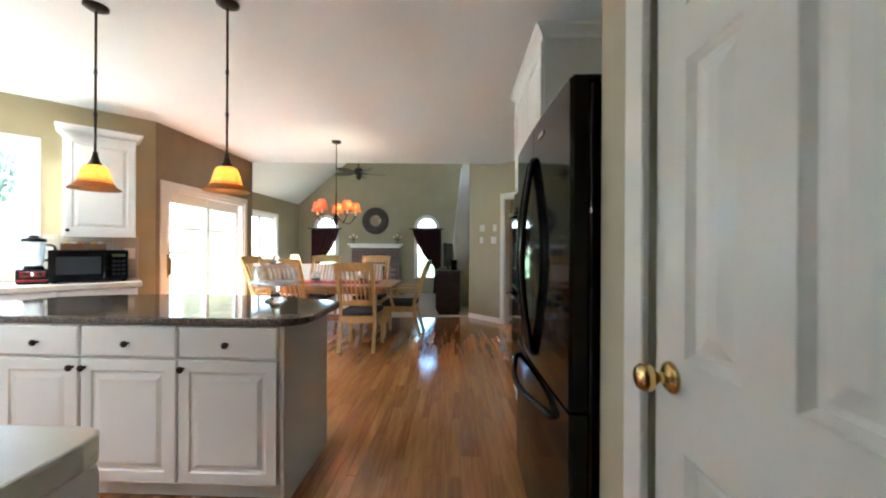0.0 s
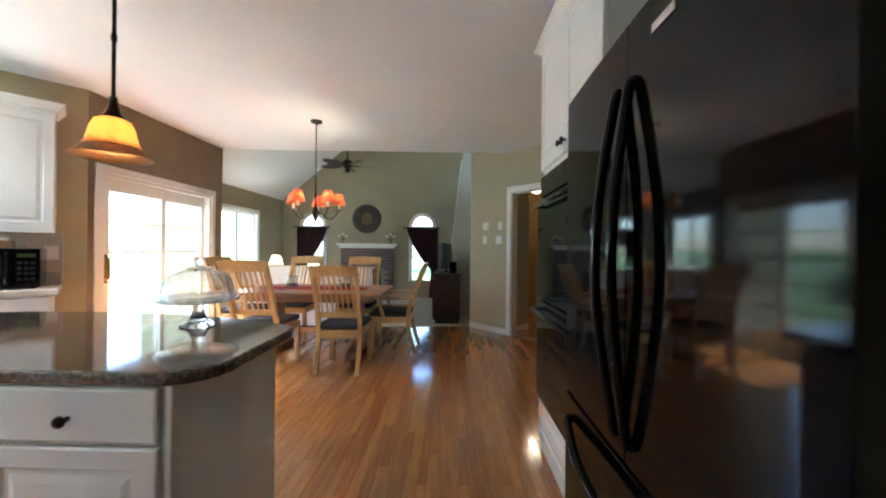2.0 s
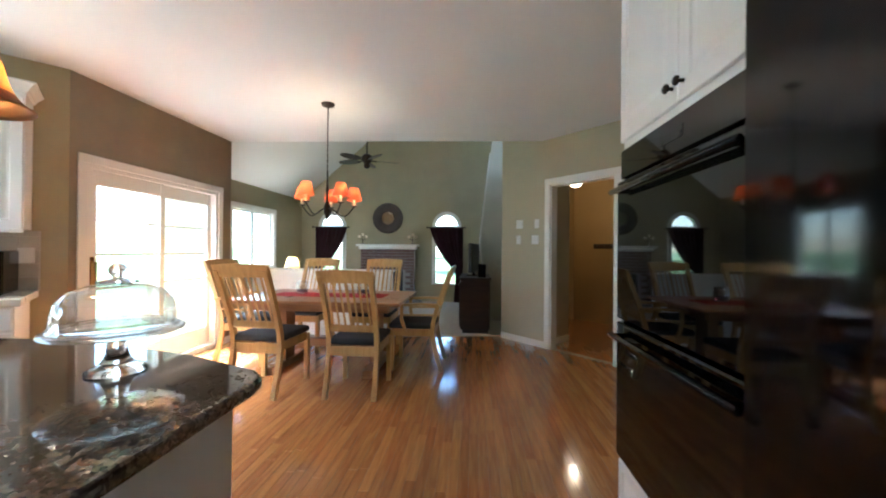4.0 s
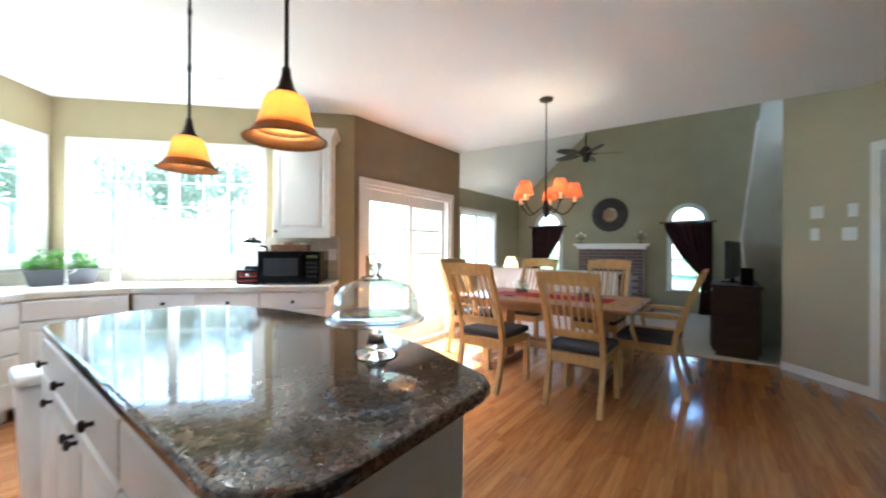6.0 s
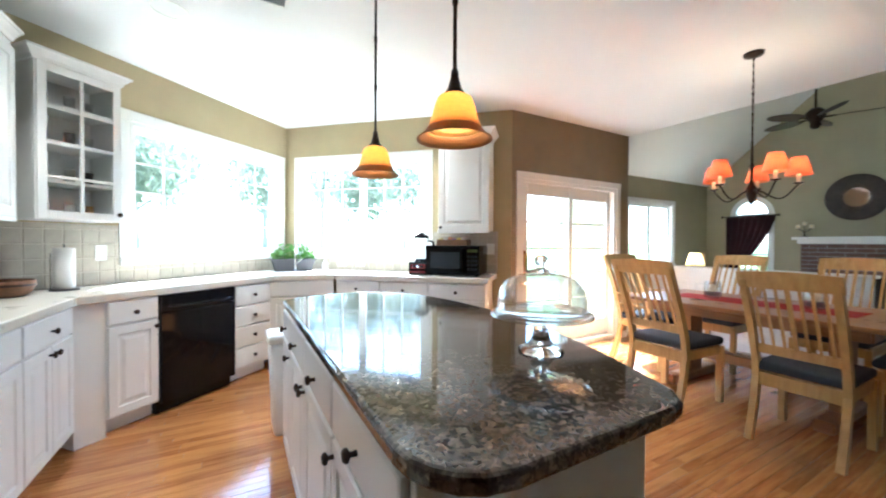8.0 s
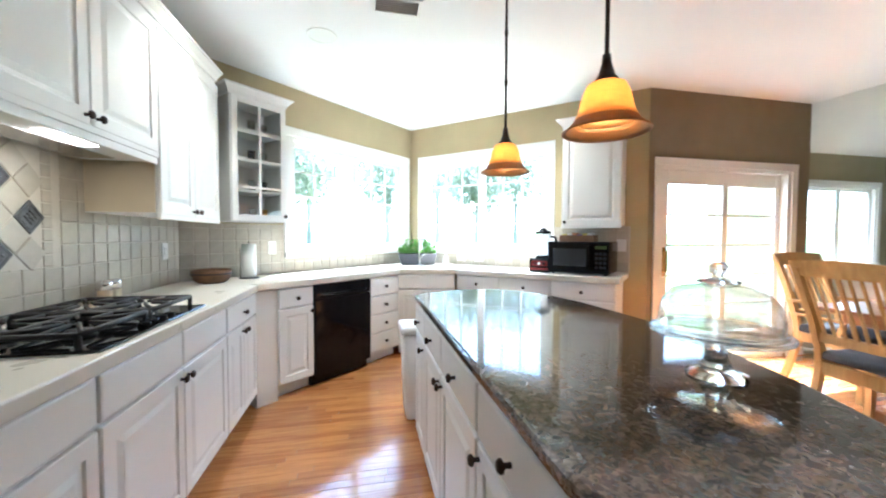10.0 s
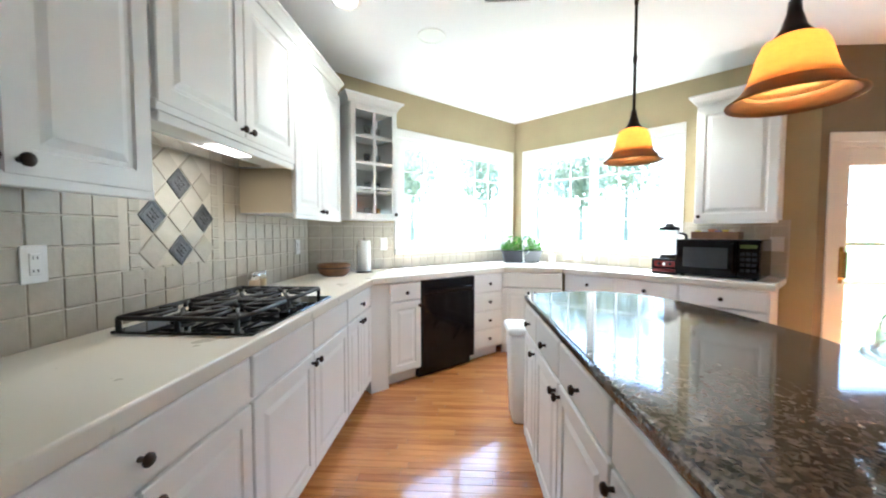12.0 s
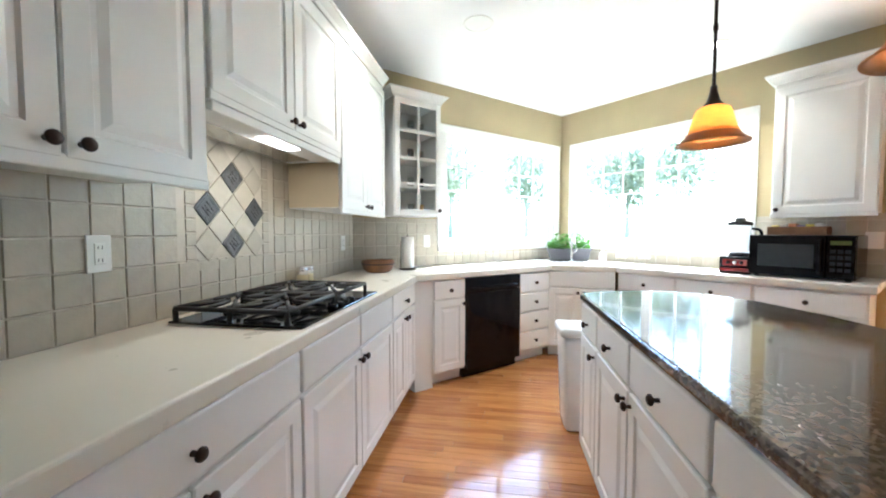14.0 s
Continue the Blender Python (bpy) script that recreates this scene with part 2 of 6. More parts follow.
# Leaf and bark tones paled to stand in for outdoor glare.
FOLIAGE = cloth_shade("tree_foliage", (0.20, 0.23, 0.16), 0.6)
BARK = mat("tree_bark", (0.32, 0.29, 0.25), 0.9, var=0.3, scale=8.0, bump=0.5, bscale=30)
GRASS = mat("lawn_grass", (0.10, 0.17, 0.05), 0.9, var=0.2, scale=1.2, bump=0.4, bscale=60)
CONCRETE = mat("patio_concrete", (0.45, 0.44, 0.41), 0.9, var=0.1, scale=4.0)
RATTAN = mat("woven_basket", (0.16, 0.075, 0.03), 0.6, var=0.4, scale=50.0, bump=0.5, bscale=150)
PAPER = mat("paper_towel", (0.82, 0.82, 0.80), 0.95, var=0.02, scale=30.0, bump=0.2, bscale=200)
REDPLASTIC = mat("red_gloss_plastic", (0.10, 0.006, 0.006), 0.25, var=0.05, scale=10.0)
SCREEN = mat("dark_screen", (0.008, 0.008, 0.009), 0.4, var=0.1, scale=3.0)
SMOKE = mat("microwave_window", (0.035, 0.038, 0.042), 0.15, var=0.1, scale=30.0)


# ---- shaping ----
def part(name, bm, material, parent=None, label="", smooth=False):
    me = bpy.data.meshes.new(name)
    bm.normal_update()
    bm.to_mesh(me)
    bm.free()
    me.materials.append(material)
    if smooth:
        for p in me.polygons:
            p.use_smooth = True
    ob = new(name, me)
    ob.parent = parent
    if label:
        ob["label"] = label
    return ob


def thing(name, m, label, category, group=""):
    ob = new(name)
    ob.matrix_world = m
    return tagged(ob, label, category, group)


def box(bm, x0, x1, y0, y1, z0, z1, bevel=0.0, seg=1, m=None):
    r = bmesh.ops.create_cube(bm, size=1.0)
    vs = r["verts"]
    for v in vs:
        v.co = Vector((x0 + (v.co.x + 0.5) * (x1 - x0), y0 + (v.co.y + 0.5) * (y1 - y0), z0 + (v.co.z + 0.5) * (z1 - z0)))
    if m is not None:
        bmesh.ops.transform(bm, matrix=m, verts=vs)
    if bevel:
        es = list({e for v in vs for e in v.link_edges})
        bmesh.ops.bevel(bm, geom=es, offset=bevel, segments=seg, affect="EDGES", profile=0.5)
    return bm


def B(*a, **k):
    return box(bmesh.new(), *a, **k)


def tube(bm, a, b, r0, r1=None, seg=10):
    """A round bar from a to b."""
    a, b = Vector(a), Vector(b)
    q = (b - a).to_track_quat("Z", "Y").to_matrix().to_4x4()
    m = Matrix.Translation((a + b) / 2) @ q
    bmesh.ops.create_cone(bm, cap_ends=True, segments=seg, radius1=r0, radius2=r0 if r1 is None else r1, depth=(b - a).length, matrix=m)
    return bm


def lathe(profile, seg=24, bm=None, at=(0, 0, 0), closed=False):
    """Turns a profile of (radius, height) about z."""
    bm = bm or bmesh.new()
    rings = []
    for r, z in profile:
        if r < 1e-5:
            rings.append([bm.verts.new((at[0], at[1], at[2] + z))])
        else:
            rings.append([bm.verts.new((at[0] + r * math.cos(2 * math.pi * i / seg), at[1] + r * math.sin(2 * math.pi * i / seg), at[2] + z)) for i in range(seg)])
    pairs = list(zip(rings, rings[1:])) + ([(rings[-1], rings[0])] if closed else [])
    for p, q in pairs:
        for i in range(seg):
            j = (i + 1) % seg
            if len(p) == 1 and len(q) > 1:
                bm.faces.new((p[0], q[i], q[j]))
            elif len(q) == 1 and len(p) > 1:
                bm.faces.new((p[i], p[j], q[0]))
            elif len(p) > 1:
                bm.faces.new((p[i], p[j], q[j], q[i]))
    bmesh.ops.recalc_face_normals(bm, faces=bm.faces)
    return bm


def prism(poly, z0, z1, bevel=0.0, seg=2):
    bm = bmesh.new()
    f = bm.faces.new([bm.verts.new((x, y, z0)) for x, y in poly])
    r = bmesh.ops.extrude_face_region(bm, geom=[f])
    bmesh.ops.translate(bm, verts=[v for v in r["geom"] if isinstance(v, bmesh.types.BMVert)], vec=(0, 0, z1 - z0))
    bmesh.ops.recalc_face_normals(bm, faces=bm.faces)
    if bevel:
        es = [e for e in bm.edges if abs(e.verts[0].co.z - e.verts[1].co.z) < 1e-6]
        bmesh.ops.bevel(bm, geom=es, offset=bevel, segments=seg, affect="EDGES", profile=0.5)
    return bm


def curve_tube(name, pts, r, material, parent, label="", seg=10, steps=4):
    """A smooth bent bar through pts, as a mesh."""
    P = [Vector(p) for p in pts]
    Q = []
    for i in range(len(P) - 1):
        p0, p1, p2, p3 = P[max(i - 1, 0)], P[i], P[i + 1], P[min(i + 2, len(P) - 1)]
        for k in range(steps):
            t = k / steps
            Q.append(0.5 * ((2 * p1) + (p2 - p0) * t + (2 * p0 - 5 * p1 + 4 * p2 - p3) * t * t + (3 * p1 - p0 - 3 * p2 + p3) * t ** 3))
    Q.append(P[-1])
    bm = bmesh.new()
    rings, up = [], None
    for i, p in enumerate(Q):
        d = (Q[min(i + 1, len(Q) - 1)] - Q[max(i - 1, 0)]).normalized()
        if up is None:
            up = d.orthogonal().normalized()
        up = (up - d * up.dot(d)).normalized()
        side = d.cross(up)
        rings.append([bm.verts.new(p + (up * math.cos(2 * math.pi * k / seg) + side * math.sin(2 * math.pi * k / seg)) * r) for k in range(seg)])
    for a, b in zip(rings, rings[1:]):
        for k in range(seg):
            bm.faces.new((a[k], a[(k + 1) % seg], b[(k + 1) % seg], b[k]))
    bm.faces.new(rings[0][::-1])
    bm.faces.new(rings[-1])
    bmesh.ops.recalc_face_normals(bm, faces=bm.faces)
    return part(name, bm, material, parent, label, True)


def panel_bm(w, h, t=0.02, rail=0.055, z0=0.0, x0=0.0, raised=True):
    """A cabinet front: slab with a raised panel; its face looks to -y, its back lies at y = 0."""
    bm = B(x0, x0 + w, -t, 0, z0, z0 + h, bevel=0.004 if raised else 0.009, seg=1 if raised else 2)
    if raised:
        f = max((q for q in bm.faces if q.normal.y < -0.9), key=lambda q: q.calc_area())
        f.normal_update()
        for thick, depth in ((rail, 0.0), (0.006, -0.007), (0.014, 0.0), (0.022, 0.007)):
            bmesh.ops.inset_region(bm, faces=[f], thickness=thick, depth=depth, use_even_offset=True)
    return bm


def knob(parent, x, z, y=-0.02, material=None, r=0.016):
    bm = lathe([(0.0, 0.0), (0.007, 0.0), (0.006, 0.014), (r, 0.02), (r, 0.026), (r * 0.7, 0.031), (0.0, 0.032)], 14)
    bmesh.ops.transform(bm, matrix=pose(x, y, z, 90, 0, 0), verts=bm.verts)
    return part("knob", bm, material or BRONZE, parent, "dark bronze knob", True)


def wall_piece(name, a, b, z0, z1, t, material, openings=(), label="", back=True):
    """An upright wall from a to b, its face on that line, its thickness to the left of the way from a to b.
    openings: (s0, s1, z0, z1) along the wall."""
    a, b = Vector((*a, 0)), Vector((*b, 0))
    L = (b - a).length
    ang = math.atan2(b.y - a.y, b.x - a.x)
    bm = bmesh.new()
    cuts = sorted(openings)
    s = 0.0
    for s0, s1, o0, o1 in cuts:
        if s0 > s:
            box(bm, s, s0, 0, t, z0, z1)
        if o0 > z0:
            box(bm, s0, s1, 0, t, z0, o0)
        if o1 < z1:
            box(bm, s0, s1, 0, t, o1, z1)
        s = s1
    if s < L:
        box(bm, s, L, 0, t, z0, z1)
    ob = part(name, bm, material)
    ob.matrix_world = Matrix.Translation(a) @ Matrix.Rotation(ang, 4, "Z")
    return tagged(ob, label, "wall", kind="structure")


# ---- plan of the rooms ----
CEIL_Z = 2.69
COUNTER = 0.915
P0, P1, P2 = (-3.60, 0.0), (-5.46, 2.01), (-3.51, 4.06)
PW = (-3.51, 6.05)
CORNER = (0.16, 6.76)
DIAG_END = (1.49, 5.335)
LIV_X, FAR_Y = -4.55, 10.25
SOUTH_END = (-0.68, 0.0)
PANTRY_CORNER = (0.375, 1.10)
R2 = math.sqrt(0.5)


def along(a, b):
    """The frame of a wall: x to the right along it, -y into the room."""
    return Matrix.Translation((*a, 0)) @ Matrix.Rotation(math.atan2(b[1] - a[1], b[0] - a[0]), 4, "Z")


M_SOUTH = along(SOUTH_END, P0)
M_W1 = along(P0, P1)
M_W2 = along(P1, P2)
M_SLIDE = along(P2, PW)
M_DIAG = along(CORNER, DIAG_END)
M_PANTRY = along(PANTRY_CORNER, (0.375, -1.6))
M_FAR = along((LIV_X, FAR_Y), (2.5, FAR_Y))
M_LIVW = along((LIV_X, 6.05), (LIV_X, FAR_Y))

WIN1 = (0.955, 2.61, 1.105, 2.225)
WIN2 = (0.215, 1.855, 1.105, 2.225)
SLIDER = (0.135, 1.745, 0.03, 1.965)
LIVWIN = (1.54, 2.92, 0.88, 2.03)
HALLDOOR = (0.83, 1.67, 0.0, 2.10)
PANTRY = (0.283, 0.880, 0.0, 2.05)

wall_piece("wall_south", SOUTH_END, P0, 0, CEIL_Z, 0.12, WALL_BAY, label="khaki painted kitchen wall behind the cooktop")
wall_piece("wall_bay_1", P0, P1, 0, CEIL_Z, 0.14, WALL_BAY, [WIN1], "khaki painted angled kitchen wall with a window")
wall_piece("wall_bay_2", P1, P2, 0, CEIL_Z, 0.14, WALL_BAY, [WIN2], "khaki painted angled kitchen wall with a window")
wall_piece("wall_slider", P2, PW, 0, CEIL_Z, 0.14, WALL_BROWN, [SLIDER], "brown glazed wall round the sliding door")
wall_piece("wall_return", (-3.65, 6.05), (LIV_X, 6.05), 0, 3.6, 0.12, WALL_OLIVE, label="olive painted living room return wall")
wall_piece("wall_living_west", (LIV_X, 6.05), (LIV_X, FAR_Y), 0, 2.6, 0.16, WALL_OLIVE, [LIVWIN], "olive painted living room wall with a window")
wall_piece("wall_diagonal", CORNER, DIAG_END, 0, 4.9, 0.12, WALL_CREAM, [HALLDOOR], "khaki painted angled wall with a doorway")
wall_piece("wall_east", DIAG_END, (1.49, 3.10), 0, CEIL_Z, 0.12, WALL_CREAM, label="khaki painted wall")
wall_piece("wall_east_step", (1.49, 3.10), (1.10, 3.10), 0, CEIL_Z, 0.12, WALL_CREAM, label="khaki painted wall")
wall_piece("wall_fridge_back", (1.10, 3.10), (1.10, 1.11), 0, CEIL_Z, 0.12, WALL_CREAM, label="khaki painted wall behind the refrigerator")
wall_piece("wall_fridge_side", (1.22, 1.098), (0.495, 1.098), 0, CEIL_Z, 0.10, WALL_CREAM, label="khaki painted stub wall beside the refrigerator")
wall_piece("wall_pantry", PANTRY_CORNER, (0.375, -1.6), 0, CEIL_Z, 0.12, WALL_CREAM, [PANTRY], "khaki painted wall with a panelled door")
wall_piece("wall_back", (0.375, -1.6), (-0.68, -1.6), 0, CEIL_Z, 0.12, WALL_CREAM, label="khaki painted wall")
wall_piece("wall_back_west", (-0.68, -1.6), (-0.68, -0.12), 0, CEIL_Z, 0.12, WALL_CREAM, label="khaki painted wall")
wall_piece("wall_header", (0.66, 6.25), (-3.51, 6.06), CEIL_Z + 0.02, 5.4, 0.10, CEIL, label="white header above the kitchen ceiling")
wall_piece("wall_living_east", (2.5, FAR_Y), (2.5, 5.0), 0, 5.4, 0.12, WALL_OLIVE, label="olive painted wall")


def ceiling(name, poly, z, t, material, label):
    ob = part(name, prism(poly, z, z + t), material)
    return tagged(ob, label, "ceiling", kind="structure")


ceiling("ceiling", [(-0.68, -1.6), (0.56, -1.6), (0.56, 1.08), (1.62, 1.08), (1.62, 5.35), (0.66, 6.24), PW, P2, P1, P0, SOUTH_END], CEIL_Z, 0.1, CEIL, "smooth white painted flat ceiling")
# the living room's ceiling climbs from the west wall
bm = bmesh.new()
pv = [(LIV_X - 0.1, 2.40), (-1.78, 4.85), (2.6, 4.85), (2.6, 4.95), (-1.83, 4.95), (LIV_X - 0.1, 2.52)]
f = bm.faces.new([bm.verts.new((x, 5.9, z)) for x, z in pv])
r = bmesh.ops.extrude_face_region(bm, geom=[f])
bmesh.ops.translate(bm, verts=[v for v in r["geom"] if isinstance(v, bmesh.types.BMVert)], vec=(0, 4.6, 0))
bmesh.ops.recalc_face_normals(bm, faces=bm.faces)
tagged(part("ceiling_vault", bm, CEIL), "white painted sloping living room ceiling", "ceiling", kind="structure")


def arch_points(cx, w, spring, n=14):
    return [(cx + w / 2 * math.cos(math.pi * i / n), spring + w / 2 * math.sin(math.pi * i / n)) for i in range(n + 1)]


ARCHES = [(-3.753, 0.58), (-0.908, 0.58)]
ARCH_SILL, ARCH_SPRING = 0.46, 1.84


def far_wall():
    """The fireplace wall with its two round-headed openings."""
    bm = bmesh.new()
    t = 0.16
    edges = [LIV_X - 0.1] + [e for cx, w in ARCHES for e in (cx - w / 2, cx + w / 2)] + [2.6]
    for i in range(0, len(edges), 2):
        box(bm, edges[i], edges[i + 1], FAR_Y, FAR_Y + t, 0, 5.0)
    for cx, w in ARCHES:
        box(bm, cx - w / 2, cx + w / 2, FAR_Y, FAR_Y + t, 0, ARCH_SILL)
        a = arch_points(cx, w, ARCH_SPRING)
        for (x0, z0), (x1, z1) in zip(a, a[1:]):
            q = [(x0, z0), (x1, z1), (x1, 5.0), (x0, 5.0)]
            lo = [bm.verts.new((x, FAR_Y, z)) for x, z in q]
            hi = [bm.verts.new((x, FAR_Y + t, z)) for x, z in q]
            bm.faces.new(lo)
            bm.faces.new(hi[::-1])
            bm.faces.new((lo[0], hi[0], hi[1], lo[1]))
    bmesh.ops.recalc_face_normals(bm, faces=bm.faces)
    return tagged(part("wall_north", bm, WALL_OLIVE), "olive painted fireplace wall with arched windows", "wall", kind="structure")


far_wall()

# end of the stair wall, its free edge leaning outwards down to knee height
bm = bmesh.new()
sw = [(0.32, 0.0), (0.045, 0.0), (-0.13, 1.40), (0.04, 3.0), (0.115, 3.75), (0.32, 3.75)]
f = bm.faces.new([bm.verts.new((x, 7.98, z)) for x, z in sw])
r = bmesh.ops.extrude_face_region(bm, geom=[f])
bmesh.ops.translate(bm, verts=[v for v in r["geom"] if isinstance(v, bmesh.types.BMVert)], vec=(0, 0.12, 0))
bmesh.ops.recalc_face_normals(bm, faces=bm.faces)
tagged(part("wall_stair", bm, WALL_PALE), "pale stair wall with a sloping edge", "wall", kind="structure")
for (xa, za), (xb, zb), nm in ((sw[1], sw[2], "trim_stair_edge"), (sw[2], sw[3], "trim_stair_edge_2")):
    d = Vector((xb - xa, 0, zb - za))
    ob = part(nm, B(-0.012, 0.012, -0.008, 0.128, 0, d.length, bevel=0.004), TRIM)
    ob.matrix_world = Matrix.Translation((xa - 0.012, 7.98, za)) @ Matrix.Rotation(math.atan2(d.x, d.z), 4, "Y")
    tagged(ob, "white sloping edge trim on the stair wall", "trim", kind="structure")

# floors
subfloor = tagged(part("floor", prism([(-0.80, -1.7), (0.56, -1.7), (0.56, 1.0), (1.6, 1.0), (2.6, 5.3), (2.6, 7.4), (0.16, 6.90), (-3.6, 6.60), (-3.6, 4.1), (-5.56, 2.01), (-3.65, -0.1), (-0.80, -0.1)], -0.06, -0.002), WALL_BROWN), "glossy honey oak strip floor", "floor", kind="structure")
tagged(part("floor_carpet", prism([(-4.7, 6.16), (-3.6, 6.32), (0.16, 6.82), (0.45, 7.0), (0.45, 10.35), (-4.7, 10.35)], -0.05, 0.012), CARPET), "beige cut pile carpet", "carpet", kind="structure")


# ---- openings ----
def casing(name, m, o, label, w=0.085, sill=True, t=0.018, floor=False, material=None):
    s0, s1, z0, z1 = o
    ob = thing(name, m, label, "trim")
    ob["kind"] = "structure"
    mt = material or TRIM
    part("side_casing", B(s0 - w, s0, -t, 0, 0 if floor else z0, z1, bevel=0.004), mt, ob)
    part("side_casing", B(s1, s1 + w, -t, 0, 0 if floor else z0, z1, bevel=0.004), mt, ob)
    part("head_casing", B(s0 - w, s1 + w, -t - 0.002, 0, z1, z1 + w, bevel=0.004), mt, ob)
    if not floor:
        part("sill_casing", B(s0 - w, s1 + w, -t - (0.02 if sill else 0), 0, z0 - w * 0.6, z0, bevel=0.005), mt, ob)
    return ob


def sash_window(name, m, o, label, leaves=2, cols=3, rows=4, depth=0.14):
    """A window with wooden leaves, muntins and panes in its opening."""
    s0, s1, z0, z1 = o
    ob = thing(name, m, label, "window")
    ob["kind"] = "structure"
    bm = bmesh.new()
    y0, y1 = 0.0, depth
    fr = 0.03
    box(bm, s0, s0 + fr, y0, y1, z0, z1)
    box(bm, s1 - fr, s1, y0, y1, z0, z1)
    box(bm, s0 + fr, s1 - fr, y0, y1, z0, z0 + fr)
    box(bm, s0 + fr, s1 - fr, y0, y1, z1 - fr, z1)
    part("window_frame", bm, TRIM, ob)
    w = (s1 - s0 - 2 * fr) / leaves
    for i in range(leaves):
        a, b = s0 + fr + i * w, s0 + fr + (i + 1) * w
        bm = bmesh.new()
        k = 0.045
        box(bm, a, a + k, 0.05, 0.09, z0 + fr, z1 - fr, bevel=0.004)
        box(bm, b - k, b, 0.05, 0.09, z0 + fr, z1 - fr, bevel=0.004)
        box(bm, a + k, b - k, 0.05, 0.09, z0 + fr, z0 + fr + k, bevel=0.004)
        box(bm, a + k, b - k, 0.05, 0.09, z1 - fr - k, z1 - fr, bevel=0.004)
        sash = part("sash", bm, TRIM, ob)
        g = part("pane", B(a + k, b - k, 0.068, 0.072, z0 + fr + k, z1 - fr - k), GLASS, sash)
        g.visible_shadow = False
        for c in range(1, cols):
            x = a + k + (b - a - 2 * k) * c / cols
            part("muntin", B(x - 0.009, x + 0.009, 0.058, 0.066, z0 + fr + k, z1 - fr - k), TRIM, sash)
        for rr in range(1, rows):
            z = z0 + fr + k + (z1 - z0 - 2 * fr - 2 * k) * rr / rows
            part("muntin", B(a + k, b - k, 0.0575, 0.0655, z - 0.009, z + 0.009), TRIM, sash)
    return ob


sash_window("window_1", M_W1, WIN1, "white two-leaf kitchen window with muntins, over the counter")
casing("trim_window_1", M_W1, WIN1, "white window casing")
sash_window("window_2", M_W2, WIN2, "white two-leaf kitchen window with muntins, over the counter")
casing("trim_window_2", M_W2, WIN2, "white window casing")
sash_window("window_3", M_LIVW, LIVWIN, "white living room window, bright with daylight", 2, 1, 2, 0.16)

casing("trim_window_3", M_LIVW, LIVWIN, "white window casing in the living room", 0.07)

# sliding glass door
sl = thing("door_1", M_SLIDE, "white two-panel sliding glass door with horizontal bars, closed", "sliding door")
sl["kind"] = "structure"
s0, s1, z0, z1 = SLIDER
bm = bmesh.new()
box(bm, s0, s0 + 0.035, 0, 0.14, z0, z1)
box(bm, s1 - 0.035, s1, 0, 0.14, z0, z1)
box(bm, s0 + 0.035, s1 - 0.035, 0, 0.14, z1 - 0.035, z1)
box(bm, s0 + 0.035, s1 - 0.035, 0, 0.14, 0.0, z0 + 0.03)
part("door_frame", bm, TRIM, sl)
mid = (s0 + s1) / 2
for a, b, y in ((s0 + 0.035, mid + 0.03, 0.03), (mid - 0.03, s1 - 0.035, 0.075)):
    bm = bmesh.new()
    k = 0.10
    box(bm, a, a + k * 0.85, y, y + 0.04, z0 + 0.03, z1 - 0.035, bevel=0.004)
    box(bm, b - k * 0.6, b, y, y + 0.04, z0 + 0.03, z1 - 0.035, bevel=0.004)
    box(bm, a + k * 0.85, b - k * 0.6, y, y + 0.04, z0 + 0.03, z0 + 0.25, bevel=0.004)
    box(bm, a + k * 0.85, b - k * 0.6, y, y + 0.04, z1 - 0.17, z1 - 0.035, bevel=0.004)
    leaf = part("door_panel", bm, TRIM, sl)
    g = part("pane", B(a + k * 0.85, b - k * 0.6, y + 0.018, y + 0.022, z0 + 0.25, z1 - 0.17), GLASS, leaf)
    g.visible_shadow = False
    for i in range(1, 5):
        z = z0 + 0.25 + (z1 - 0.42 - z0) * i / 5
        part("muntin", B(a + k * 0.85, b - k * 0.6, y + 0.008, y + 0.016, z - 0.01, z + 0.01), TRIM, leaf)
bm = B(s0 + 0.06, s0 + 0.085, -0.022, 0.03, 0.92, 1.13, bevel=0.006)
box(bm, s0 + 0.05, s0 + 0.095, 0.022, 0.03, 0.88, 1.17, bevel=0.003)
part("door_handle", bm, BRASS, sl, "brass pull handle")
casing("trim_slider", M_SLIDE, SLIDER, "white door casing", 0.075, floor=True)

casing("trim_hall_door", M_DIAG, HALLDOOR, "white doorway casing", 0.08, floor=True)
bm = bmesh.new()
box(bm, HALLDOOR[0], HALLDOOR[0] + 0.015, 0, 0.12, 0, HALLDOOR[3])
box(bm, HALLDOOR[1] - 0.015, HALLDOOR[1], 0, 0.12, 0, HALLDOOR[3])
box(bm, HALLDOOR[0] + 0.015, HALLDOOR[1] - 0.015, 0, 0.12, HALLDOOR[3] - 0.015, HALLDOOR[3])
ob = part("trim_hall_jamb", bm, TRIM)
ob.matrix_world = M_DIAG
tagged(ob, "white doorway jamb lining", "trim", kind="structure")

# hall behind the doorway
def hall(sa, na, sb, nb, name, material):
    return wall_piece(name, tuple((M_DIAG @ Vector((sa, na, 0))).xy), tuple((M_DIAG @ Vector((sb, nb, 0))).xy), 0, CEIL_Z, 0.1, material, label="hall wall in shade")


